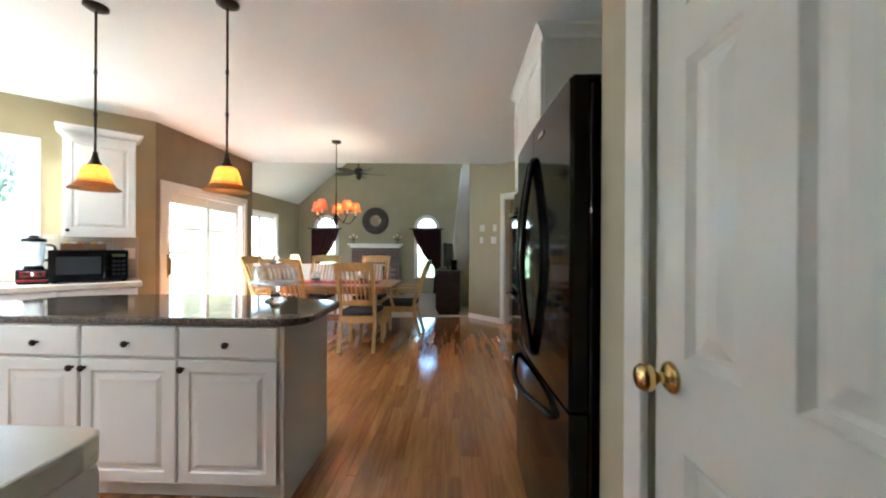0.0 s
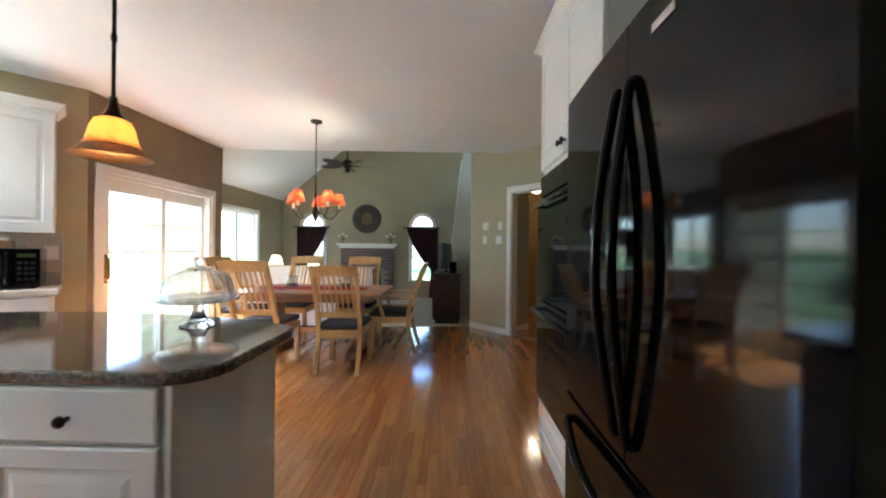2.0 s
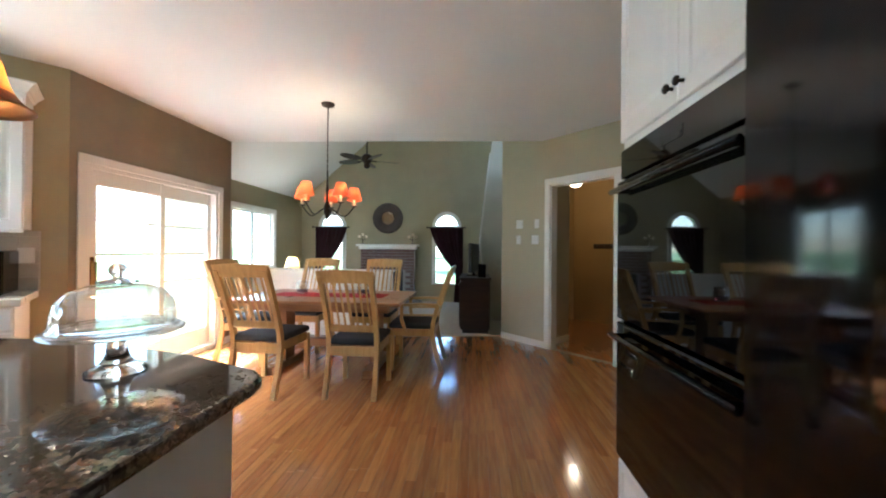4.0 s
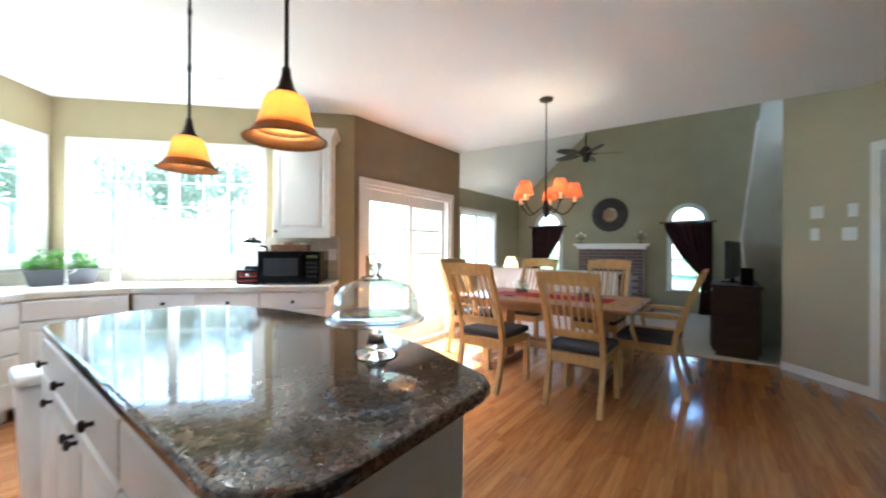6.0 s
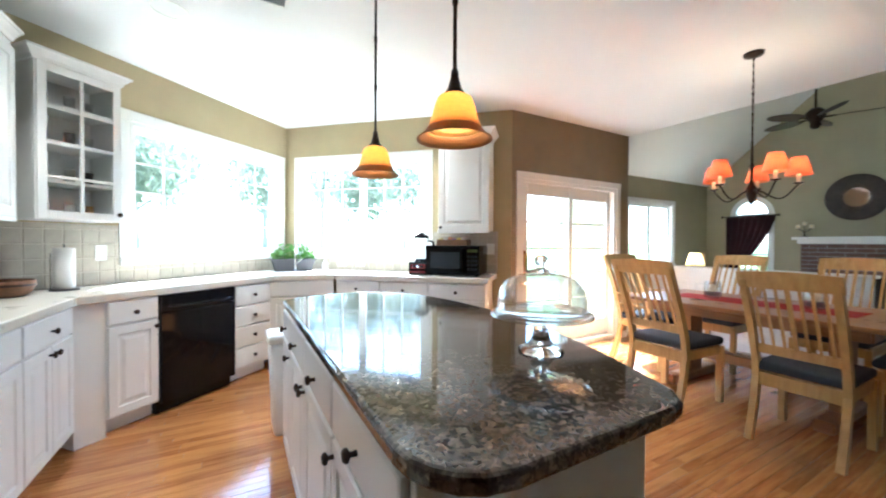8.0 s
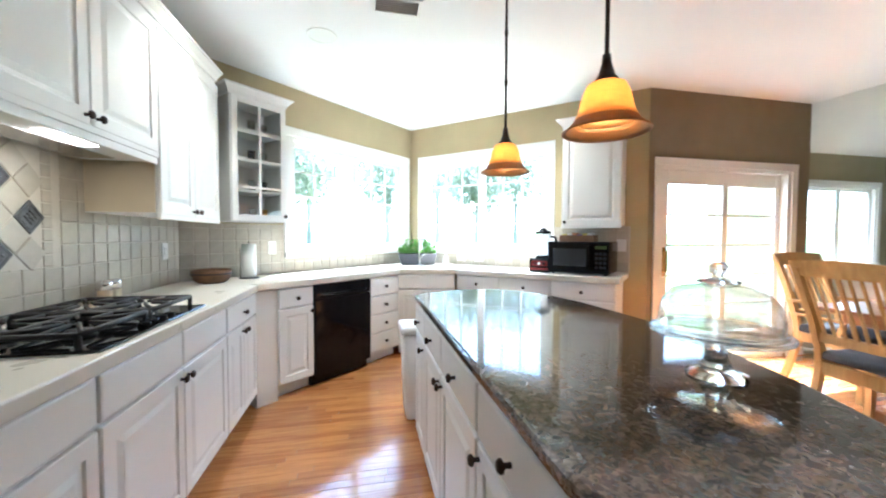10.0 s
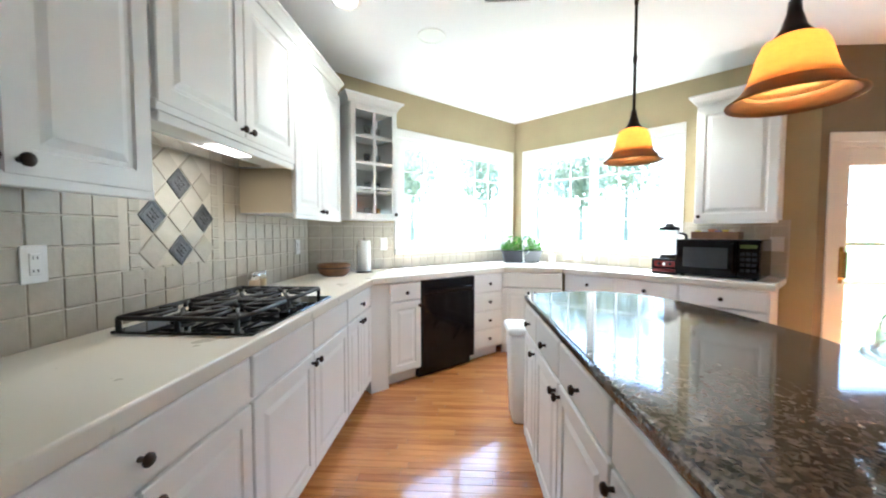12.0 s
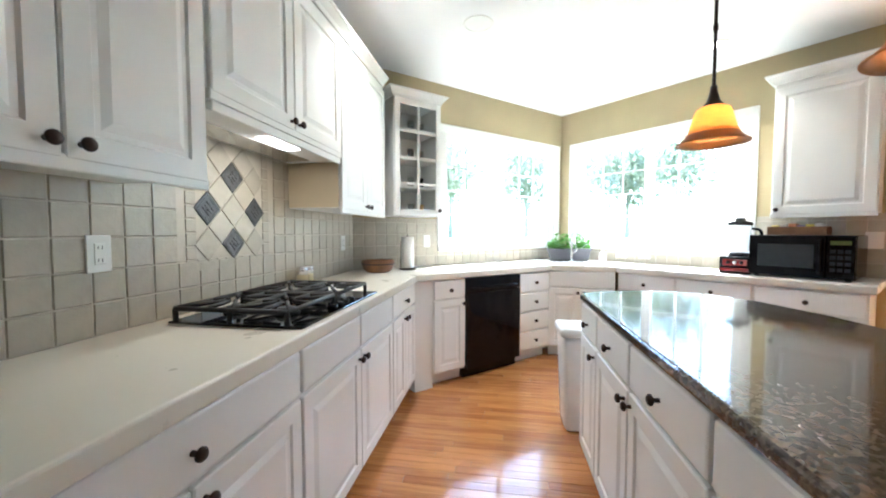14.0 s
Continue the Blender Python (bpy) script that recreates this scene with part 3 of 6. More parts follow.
hall(0.70, 0.125, 0.70, 0.62, "wall_hall_stub", WALL_CREAM)
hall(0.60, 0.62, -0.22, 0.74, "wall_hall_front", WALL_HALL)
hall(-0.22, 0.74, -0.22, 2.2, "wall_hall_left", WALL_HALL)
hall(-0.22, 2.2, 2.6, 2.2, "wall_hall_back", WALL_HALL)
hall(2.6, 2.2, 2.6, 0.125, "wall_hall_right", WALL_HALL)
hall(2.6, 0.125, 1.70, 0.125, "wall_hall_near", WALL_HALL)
hc = [(M_DIAG @ Vector(p)).xy for p in ((0.32, 0.122, 0), (2.7, 0.122, 0), (2.7, 2.3, 0), (-0.22, 2.3, 0), (-0.22, 0.80, 0))]
ceiling("ceiling_hall", [tuple(p) for p in hc], CEIL_Z + 0.003, 0.08, CEIL, "white hall ceiling")
tagged(part("floor_hall", prism([tuple(p) for p in hc], -0.05, 0.002), OAK), "oak hall floor in shade", "floor", kind="structure")

# panelled pantry door
pd = thing("door_2", M_PANTRY, "white six-panel door with a brass knob, closed", "door")
pd["kind"] = "structure"
ps0, ps1 = 0.287, 0.876
bm = bmesh.new()
DW, DT = ps1 - ps0, 0.035
xs = [0, 0.104, 0.246, 0.343, 0.485, DW]
zs = [0.01, 0.22, 0.85, 1.035, 1.625, 1.73, 1.93, 2.04]
grid = {}
for i, x in enumerate(xs):
    for j, z in enumerate(zs):
        grid[i, j] = bm.verts.new((ps0 + x, 0.012, z))
pf = []
for i in range(len(xs) - 1):
    for j in range(len(zs) - 1):
        q = bm.faces.new((grid[i, j], grid[i + 1, j], grid[i + 1, j + 1], grid[i, j + 1]))
        if i in (1, 3) and j in (1, 3, 5):
            pf.append(q)
bmesh.ops.recalc_face_normals(bm, faces=bm.faces)
if pf[0].normal.y > 0:
    bmesh.ops.reverse_faces(bm, faces=bm.faces)
for q in pf:
    q.normal_update()
    for thick, depth in ((0.004, -0.004), (0.012, -0.008), (0.012, 0.0), (0.03, 0.008)):
        bmesh.ops.inset_region(bm, faces=[q], thickness=thick, depth=depth, use_even_offset=True)
box(bm, ps0, ps1, 0.0125 + 0.012, 0.05, 0.01, 2.04)
leaf = part("door_panel", bm, DOORWHITE, pd)
bm = lathe([(0.0, 0.0), (0.033, 0.0), (0.033, 0.004), (0.026, 0.009), (0.012, 0.012), (0.011, 0.03), (0.018, 0.036), (0.028, 0.046), (0.029, 0.058), (0.022, 0.068), (0.0, 0.071)], 28)
bmesh.ops.transform(bm, matrix=pose(ps0 + 0.06, 0.012, 0.985, 90, 0, 0), verts=bm.verts)
part("door_knob", bm, BRASS, pd, "polished brass knob", True)
casing("trim_pantry", M_PANTRY, PANTRY, "white door casing", 0.09, floor=True, material=DOORWHITE)


def baseboard(name, a, b, s0, s1, h=0.085):
    bm = B(s0, s1, -0.014, 0, 0, h, bevel=0.004)
    ob = part(name, bm, TRIM)
    ob.matrix_world = along(a, b)
    return tagged(ob, "white painted baseboard", "baseboard", kind="structure")


baseboard("baseboard_diagonal", CORNER, DIAG_END, 0.0, HALLDOOR[0] - 0.08)
baseboard("baseboard_diagonal_2", CORNER, DIAG_END, HALLDOOR[1] + 0.08, 1.82)
baseboard("baseboard_slider", P2, PW, 0.02, SLIDER[0] - 0.075)
baseboard("baseboard_slider_2", P2, PW, SLIDER[1] + 0.075, 1.98)
baseboard("baseboard_hall", tuple((M_DIAG @ Vector((0.70, 0.125, 0))).xy), tuple((M_DIAG @ Vector((0.70, 0.62, 0))).xy), 0.0, 0.49)


# ---- cabinets ----
def base_unit(m, w, kind, label, d=0.58, h=0.86, knob_side="r", group="base cabinets"):
    """A floor cabinet; its front lies at local y = 0 and faces -y, x to the right.
    kind: drawers4 / door / doors2 / doors2_2 (two drawers over two doors) / sink."""
    ob = thing("base_cabinet", m, label, "cabinet", group)
    bm = B(0, w, 0, d, 0.10, h)
    box(bm, 0, w, 0.07, d, 0.0, 0.10)
    part("body", bm, WHITE, ob)
    g = 0.006

    def front(name, x0, x1, z0, z1, knobs=(), rail=0.05, raised=True):
        p = part(name, panel_bm(x1 - x0, z1 - z0, x0=x0, z0=z0, rail=rail, raised=raised), WHITE, ob)
        for kx, kz in knobs:
            knob(p, kx, kz)
        return p

    top, low = h - 0.005, 0.115
    if kind == "drawers4":
        hh = (top - low) / 4
        for i in range(4):
            front("drawer", g, w - g, low + i * hh + 0.004, low + (i + 1) * hh - 0.004, [(w / 2, low + (i + 0.5) * hh)], 0.028, False)
        return ob
    dz = top - 0.155
    nd = 2 if kind == "doors2_2" else 1
    for i in range(nd):
        a, b = g + i * (w - g) / nd, (i + 1) * (w - g) / nd
        front("drawer", a, b, dz + 0.006, top, [] if kind in ("sink", "doors2_2") else [((a + b) / 2, dz + 0.074)], 0.03, False)
    if kind in ("doors2", "doors2_2", "sink"):
        front("door", g, w / 2 - 0.003, low, dz - 0.006, [(w / 2 - 0.03, dz - 0.045)])
        front("door", w / 2 + 0.003, w - g, low, dz - 0.006, [(w / 2 + 0.03, dz - 0.045)])
    else:
        front("door", g, w - g, low, dz - 0.006, [((w - 0.03) if knob_side == "r" else 0.03, dz - 0.045)])
    return ob


def at_front(mw, s, depth=0.60):
    return mw @ Matrix.Translation((s, -depth, 0))


base_unit(at_front(M_SOUTH, 0.022), 0.117, "door", "narrow white base cabinet at the counter's end")
base_unit(at_front(M_SOUTH, 0.141), 0.878, "doors2", "white raised-panel base cabinet under the cream counter")
base_unit(at_front(M_SOUTH, 1.021), 1.04, "doors2_2", "white raised-panel base cabinet under the cooktop")
base_unit(at_front(M_SOUTH, 2.063), 0.585, "doors2", "white raised-panel base cabinet beside the cooktop")
W1_D = 0.615
nb = base_unit(at_front(M_W1, 0.43, W1_D), 0.318, "door", "narrow white base cabinet beside the dishwasher")
part("filler_panel", B(-0.163, -0.001, 0.0, 0.3, 0.0, 0.859), WHITE, nb)
base_unit(at_front(M_W1, 1.377, W1_D), 0.42, "drawers4", "white four-drawer base cabinet beside the dishwasher")
SINK_A, SINK_B = (-4.372, 1.738), (-4.283, 2.341)
base_unit(along(SINK_A, SINK_B), 0.609, "sink", "white sink base cabinet in the corner", d=0.45)
base_unit(at_front(M_W2, 1.065), 0.495, "doors2", "white base cabinet under the kitchen window")
base_unit(at_front(M_W2, 1.562), 0.51, "doors2", "white base cabinet under the kitchen window")
base_unit(at_front(M_W2, 2.074), 0.555, "doors2", "white base cabinet under the microwave")

# dishwasher
dw = thing("dishwasher", at_front(M_W1, 0.750, W1_D) @ Matrix.Diagonal((1.045, 1, 1, 1)), "glossy black built-in dishwasher", "dishwasher")
part("body", B(0.003, 0.597, 0.0, 0.55, 0.10, 0.858), BLACK, dw)
part("toe_panel", B(0.003, 0.597, 0.03, 0.5, 0.0, 0.10), BLACK, dw)
part("door", B(0.003, 0.597, -0.03, -0.001, 0.085, 0.73, bevel=0.006, seg=2), BLACK, dw)
part("control_panel", B(0.003, 0.597, -0.028, -0.001, 0.735, 0.858, bevel=0.006, seg=2), BLACK, dw)
curve_tube("handle", [(0.06, -0.025, 0.775), (0.08, -0.048, 0.772)] + [(0.08 + 0.44 * i / 6, -0.05 - 0.012 * math.sin(math.pi * i / 6), 0.772 - 0.008 * math.sin(math.pi * i / 6)) for i in range(1, 6)] + [(0.52, -0.048, 0.772), (0.54, -0.025, 0.775)], 0.010, BLACK, dw, "glossy black bowed handle")


def corner_pt(mw, s, y):
    return tuple((mw @ Vector((s, y, 0))).xy)


# the cream counter, one sheet round the bay
fd = -0.637
ctr = [(-0.69, 0.003), (-0.69, 0.57), (-0.698, 0.605), (-0.72, 0.628), (-0.755, 0.636), (-3.318, 0.636)]
ctr += [corner_pt(M_W1, 1.80, fd - 0.012), corner_pt(M_W2, 1.06, fd), corner_pt(M_W2, 2.66, fd), corner_pt(M_W2, 2.672, -0.003)]
ctr += [corner_pt(M_W2, 0.0, -0.003), (-3.60, 0.003)]
ob = part("countertop", prism(ctr, 0.864, COUNTER, bevel=0.007), SOLID)
tagged(ob, "cream solid-surface kitchen countertop along the walls", "countertop")

# island
isl = [(-2.66, 1.69), (-0.93, 1.685)] + [(-0.93 + 0.145 * math.sin(a), 1.83 - 0.145 * math.cos(a)) for a in (0.3, 0.6, 0.9, 1.2, 1.57)]
isl += [(-0.792, 2.24), (-0.803, 2.29), (-0.845, 2.335), (-1.12, 2.45), (-1.45, 2.54), (-1.85, 2.585), (-2.25, 2.56), (-2.55, 2.49), (-2.76, 2.36), (-2.83, 2.20), (-2.82, 2.0), (-2.74, 1.78)]
island = thing("kitchen_island", pose(0, 0, 0), "white kitchen island with a polished brown granite top", "kitchen island")
part("granite_top", prism(isl, 0.875, 0.913, bevel=0.012, seg=3), GRANITE, island, "polished brown speckled granite top")
for x0, w, kd, ks in ((-2.63, 0.318, "door", "r"), (-2.311, 0.42, "door", "r"), (-1.89, 0.488, "door", "l"), (-1.401, 0.495, "door", "l")):
    base_unit(pose(x0, 1.710, 0), w, kd, "white raised-panel island cabinet", d=0.575, h=0.874, knob_side=ks, group="island cabinets")
part("back_panel", prism([(-2.61, 2.287), (-0.905, 2.287), (-0.905, 2.30), (-1.4, 2.44), (-2.1, 2.49), (-2.61, 2.41)], 0.0, 0.874), WHITE, island)
part("end_panel", B(-0.904, -0.884, 1.705, 2.29, 0.0, 0.874, bevel=0.003), WHITE, island)


def upper_unit(m, w, z0, z1, doors, label, d=0.325, knobs_at="low", glass=False):
    """A wall cabinet; front at local y = 0."""
    ob = thing("wall_cabinet", m, label, "cabinet", "wall cabinets")
    part("body", B(0, w, 0, d, z0, z1), WHITE, ob)
    part("bottom_trim", B(-0.001, w + 0.001, -0.018, 0.0, z0 - 0.03, z0 + 0.006, bevel=0.003), WHITE, ob)
    n = doors
    for i in range(n):
        a, b = 0.005 + i * (w - 0.005) / n, (i + 1) * (w - 0.005) / n
        p = part("door", panel_bm(b - a, z1 - z0 - 0.03, x0=a, z0=z0 - 0.005, rail=0.055), WHITE, ob)
        kx = (b - 0.03) if (n == 2 and i == 0) else (a + 0.03)
        knob(p, kx, z0 + 0.03)
    return ob


UP_TOP = 2.385
CM = lambda s: M_SOUTH @ Matrix.Translation((s, -0.33, 0))
upper_unit(CM(0.17), 0.79, 1.405, UP_TOP, 2, "white raised-panel wall cabinet over the counter")
upper_unit(CM(0.975), 0.98, 1.70, UP_TOP, 2, "short white wall cabinet over the range hood")
tall = upper_unit(CM(1.957), 0.81, 1.385, UP_TOP, 2, "tall white raised-panel wall cabinet")
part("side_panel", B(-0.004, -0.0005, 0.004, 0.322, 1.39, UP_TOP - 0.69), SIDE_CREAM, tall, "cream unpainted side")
upper_unit(M_W2 @ Matrix.Translation((2.097, -0.33, 0)), 0.534, 1.38, 2.345, 1, "white wall cabinet over the microwave")


def crown(m, x0, x1, d, z, sides=(True, True)):
    """Crown moulding round the top of a wall cabinet."""
    prof = [(0.0, 0.0), (-0.012, 0.0), (-0.02, 0.02), (-0.045, 0.05), (-0.055, 0.055), (-0.055, 0.068), (0.0, 0.068)]
    bm = bmesh.new()
    e0 = 0.055 if sides[0] else 0
    e1 = 0.055 if sides[1] else 0
    for (y0, za), (y1, zb) in zip(prof, prof[1:] + prof[:1]):
        q = []
        for xx, sg in ((x0, -1), (x1, 1)):
            for yy, zz in ((y0, za), (y1, zb)):
                ext = (-yy if (sides[0] if sg < 0 else sides[1]) else 0) * sg
                q.append(bm.verts.new((xx + ext, yy, z + zz)))
        if abs(y0 - y1) + abs(za - zb) > 1e-6:
            bm.faces.new((q[0], q[2], q[3], q[1]))
    for on, xx, sg in ((sides[0], x0, -1), (sides[1], x1, 1)):
        if on:
            for (y0, za), (y1, zb) in zip(prof, prof[1:]):
                bm.faces.new([bm.verts.new(p) for p in ((xx - y0 * sg, y0, z + za), (xx - y1 * sg, y1, z + zb), (xx - y1 * sg, d, z + zb), (xx - y0 * sg, d, z + za))])
    box(bm, x0 + 0.002, x1 - 0.002, 0.002, d, z, z + 0.06)
    bmesh.ops.recalc_face_normals(bm, faces=bm.faces)
    ob = part("trim_crown", bm, WHITE)
    ob.matrix_world = m
    return tagged(ob, "white crown moulding on the wall cabinets", "trim", kind="structure")


crown(CM(0.17), 0.0, 2.597, 0.325, UP_TOP + 0.001, (True, False))
crown(M_W2 @ Matrix.Translation((2.097, -0.33, 0)), 0.0, 0.534, 0.325, 2.346)

# glass-fronted corner cabinet
gc = thing("glass_cabinet", M_W1 @ Matrix.Translation((0.238, -0.33, 0)), "narrow white wall cabinet with eight glass panes and glassware inside", "cabinet")
GW, G0, G1 = 0.45, 1.38, 2.345
bm = B(0, 0.015, 0, 0.32, G0, G1)
box(bm, GW - 0.015, GW, 0, 0.32, G0, G1)
box(bm, 0.015, GW - 0.015, 0, 0.32, G0, G0 + 0.018)
box(bm, 0.015, GW - 0.015, 0, 0.32, G1 - 0.018, G1)
box(bm, 0.015, GW - 0.015, 0.30, 0.32, G0 + 0.018, G1 - 0.018)
part("body", bm, WHITE, gc)
for i in (1, 2, 3):
    z = G0 + (G1 - G0) * i / 4
    part("shelf", B(0.016, GW - 0.016, 0.02, 0.299, z - 0.009, z + 0.009), WHITE, gc)
bm = bmesh.new()
box(bm, 0.003, 0.05, -0.02, -0.001, G0 + 0.003, G1 - 0.003, bevel=0.003)
box(bm, GW - 0.05, GW - 0.003, -0.02, -0.001, G0 + 0.003, G1 - 0.003, bevel=0.003)
box(bm, 0.05, GW - 0.05, -0.02, -0.001, G0 + 0.003, G0 + 0.055, bevel=0.003)
box(bm, 0.05, GW - 0.05, -0.02, -0.001, G1 - 0.055, G1 - 0.003, bevel=0.003)
gd = part("door", bm, WHITE, gc)
gx0, gx1, gz0, gz1 = 0.05, GW - 0.05, G0 + 0.055, G1 - 0.055
part("muntin", B(GW / 2 - 0.009, GW / 2 + 0.009, -0.018, -0.004, gz0, gz1), WHITE, gd)
for i in range(4):
    za, zb = gz0 + (gz1 - gz0) * i / 4, gz0 + (gz1 - gz0) * (i + 1) / 4
    if i:
        part("muntin", B(gx0, gx1, -0.0175, -0.0045, za - 0.009, za + 0.009), WHITE, gd)
    for xa, xb in ((gx0, GW / 2 - 0.009), (GW / 2 + 0.009, gx1)):
        p = part("pane", B(xa, xb, -0.010, -0.007, za + 0.009 * (i > 0), zb - 0.009 * (i < 3)), GLASS, gd)
        p.visible_shadow = False
knob(gd, GW - 0.025, G0 + 0.05)
crown(M_W1 @ Matrix.Translation((0.238, -0.33, 0)), 0.0, GW, 0.325, 2.346)

# range hood insert under the short cabinet
hood = thing("range_hood", CM(0.985), "white undercabinet range hood with a lit lamp", "range hood")
part("body", B(0.01, 0.95, -0.012, 0.30, 1.645, 1.669, bevel=0.004), WHITE, hood)
part("rim", B(0.0, 0.96, -0.016, 0.0, 1.635, 1.669, bevel=0.003), WHITE, hood)
part("lamp_lens", B(0.37, 0.60, 0.03, 0.10, 1.638, 1.644), CAN_LIGHT, hood, "glowing lamp lens")
window_lamp("hood_lamp", CM(0.985) @ pose(0.48, 0.065, 1.632), 0.2, 0.06, 0.2, (1.0, 0.80, 0.55))
part("filter", B(0.10, 0.86, 0.12, 0.27, 1.639, 1.644), CHROME, hood)

# ---- refrigerator and oven tower on the east side ----
fr = thing("refrigerator", along((0.352, 2.118), (0.352, 1.133)) @ Matrix.Diagonal((1, 1, 1.008, 1)), "glossy black french-door refrigerator with a freezer drawer", "refrigerator")
FW = 0.985
part("body", B(0.0, FW, 0.0, 0.72, 0.02, 1.765, bevel=0.008), BLACK, fr)
for x0, x1 in ((0.002, FW / 2 - 0.003), (FW / 2 + 0.003, FW - 0.002)):
    bm = bmesh.new()
    n = 8
    # slightly bowed door
    a0 = [(x0 + (x1 - x0) * i / n, -0.062 - 0.012 * math.sin(math.pi * (x0 + (x1 - x0) * i / n) / FW)) for i in range(n + 1)]
    poly = a0 + [(x1, -0.004), (x0, -0.004)]
    part("door", prism(poly, 0.735, 1.778, bevel=0.006), BLACK, fr)
a0 = [(0.002 + (FW - 0.004) * i / 14, -0.062 - 0.012 * math.sin(math.pi * i / 14)) for i in range(15)]
part("freezer_drawer", prism(a0 + [(FW - 0.002, -0.004), (0.002, -0.004)], 0.06, 0.727, bevel=0.006), BLACK, fr)
for sx in (-1, 1):
    xx = FW / 2 + sx * 0.035
    pts = [(xx + sx * 0.004, -0.07, 0.80)] + [(xx + sx * 0.012 * math.sin(math.pi * i / 10), -0.085 - 0.045 * math.sin(math.pi * i / 10), 0.80 + 0.82 * i / 10) for i in range(11)] + [(xx + sx * 0.004, -0.07, 1.62)]
    curve_tube("handle", pts, 0.0125, BLACK, fr, "black bowed handle")
pts = [(0.08, -0.065, 0.655)] + [(0.08 + 0.74 * i / 10, -0.08 - 0.055 * math.sin(math.pi * i / 10), 0.655 - 0.02 * math.sin(math.pi * i / 10)) for i in range(11)] + [(0.82, -0.065, 0.655)]
curve_tube("handle", pts, 0.014, BLACK, fr, "black bowed drawer handle")
part("badge", B(0.60, 0.68, -0.0765, -0.072, 1.69, 1.71, bevel=0.001), CHROME, fr, "small silver badge")
part("hinge_cover", B(0.01, 0.10, -0.05, 0.06, 1.765, 1.79, bevel=0.006), BLACK, fr)
part("hinge_cover", B(FW - 0.10, FW - 0.01, -0.05, 0.06, 1.7655, 1.7905, bevel=0.006), BLACK, fr)

tw = thing("oven_cabinet", along((0.44, 3.09), (0.44, 2.125)), "tall white cabinet round a double wall oven", "cabinet")
TW = 0.963
part("body", B(0, TW, 0, 0.655, 0.0, 2.47), WHITE, tw)
for i in range(2):
    a = 0.005 + i * (TW - 0.005) / 2
    b = (i + 1) * (TW - 0.005) / 2
    p = part("door", panel_bm(b - a, 0.71, x0=a, z0=1.745), WHITE, tw)
    knob(p, (b - 0.03) if i == 0 else (a + 0.03), 1.80)
part("drawer", panel_bm(TW - 0.012, 0.22, x0=0.006, z0=0.10, rail=0.035), WHITE, tw)
crown(along((0.44, 3.09), (0.44, 2.125)), 0.0, TW, 0.655, 2.471)
ov = thing("wall_oven", along((0.44, 3.09), (0.44, 2.125)), "glossy black built-in double wall oven", "oven")
part("body", B(0.03, 0.91, -0.012, -0.001, 0.34, 1.71, bevel=0.003), BLACK, ov)
part("control_panel", B(0.04, 0.90, -0.03, -0.013, 1.575, 1.70, bevel=0.004), BLACKGLASS, ov)
part("display", B(0.39, 0.53, -0.0315, -0.0305, 1.62, 1.66), SMOKE, ov)
for z0, z1 in ((0.96, 1.56), (0.36, 0.945)):
    d = part("door", B(0.04, 0.90, -0.045, -0.013, z0, z1, bevel=0.006), BLACKGLASS, ov)
    bm = tube(bmesh.new(), (0.08, -0.085, z1 - 0.05), (0.86, -0.085, z1 - 0.05), 0.013, seg=12)
    tube(bm, (0.11, -0.085, z1 - 0.05), (0.11, -0.044, z1 - 0.05), 0.010)
    tube(bm, (0.83, -0.085, z1 - 0.05), (0.83, -0.044, z1 - 0.05), 0.010)
    part("handle", bm, BLACK, d, "glossy black bar handle", True)

# ---- outdoors ----
bm = bmesh.new()
bmesh.ops.create_grid(bm, x_segments=40, y_segments=40, size=200)
for v in bm.verts:
    v.co.z = -0.28 + 0.02 * max(0, -v.co.x - 12)
tagged(part("ground", bm, GRASS), "sunlit green lawn outside the windows", "lawn", kind="structure")
tagged(part("patio", prism([(-6.5, 4.15), (-3.68, 4.15), (-3.68, 6.1), (-6.5, 6.1)], -0.26, -0.12), CONCRETE), "pale concrete patio by the sliding door", "patio", kind="structure")


def bar(bm, pts, w, t):
    """A bent square bar through pts: w across x, t across the bend's plane (y, z)."""
    P = [Vector(p) for p in pts]
    rings = []
    for i, p in enumerate(P):
        d = (P[min(i + 1, len(P) - 1)] - P[max(i - 1, 0)]).normalized()
        side = Vector((1, 0, 0))
        up = d.cross(side).normalized()
        rings.append([bm.verts.new(p + side * a * w / 2 + up * b * t / 2) for a, b in ((-1, -1), (1, -1), (1, 1), (-1, 1))])
    for a, b in zip(rings, rings[1:]):
        for i in range(4):
            bm.faces.new((a[i], a[(i + 1) % 4], b[(i + 1) % 4], b[i]))
    bm.faces.new(rings[0])
    bm.faces.new(rings[-1][::-1])
    bmesh.ops.recalc_face_normals(bm, faces=bm.faces)
    return bm


# ---- dining set ----
LEAN = [0.23]


def back_y(z):
    """How far the chair's back leans behind its feet at height z."""
    return 0.10 * (1 - (abs(z - 0.42) / 0.42) ** 1.5) if z < 0.42 else 0.10 - LEAN[0] * ((z - 0.42) / 0.62) ** 1.25


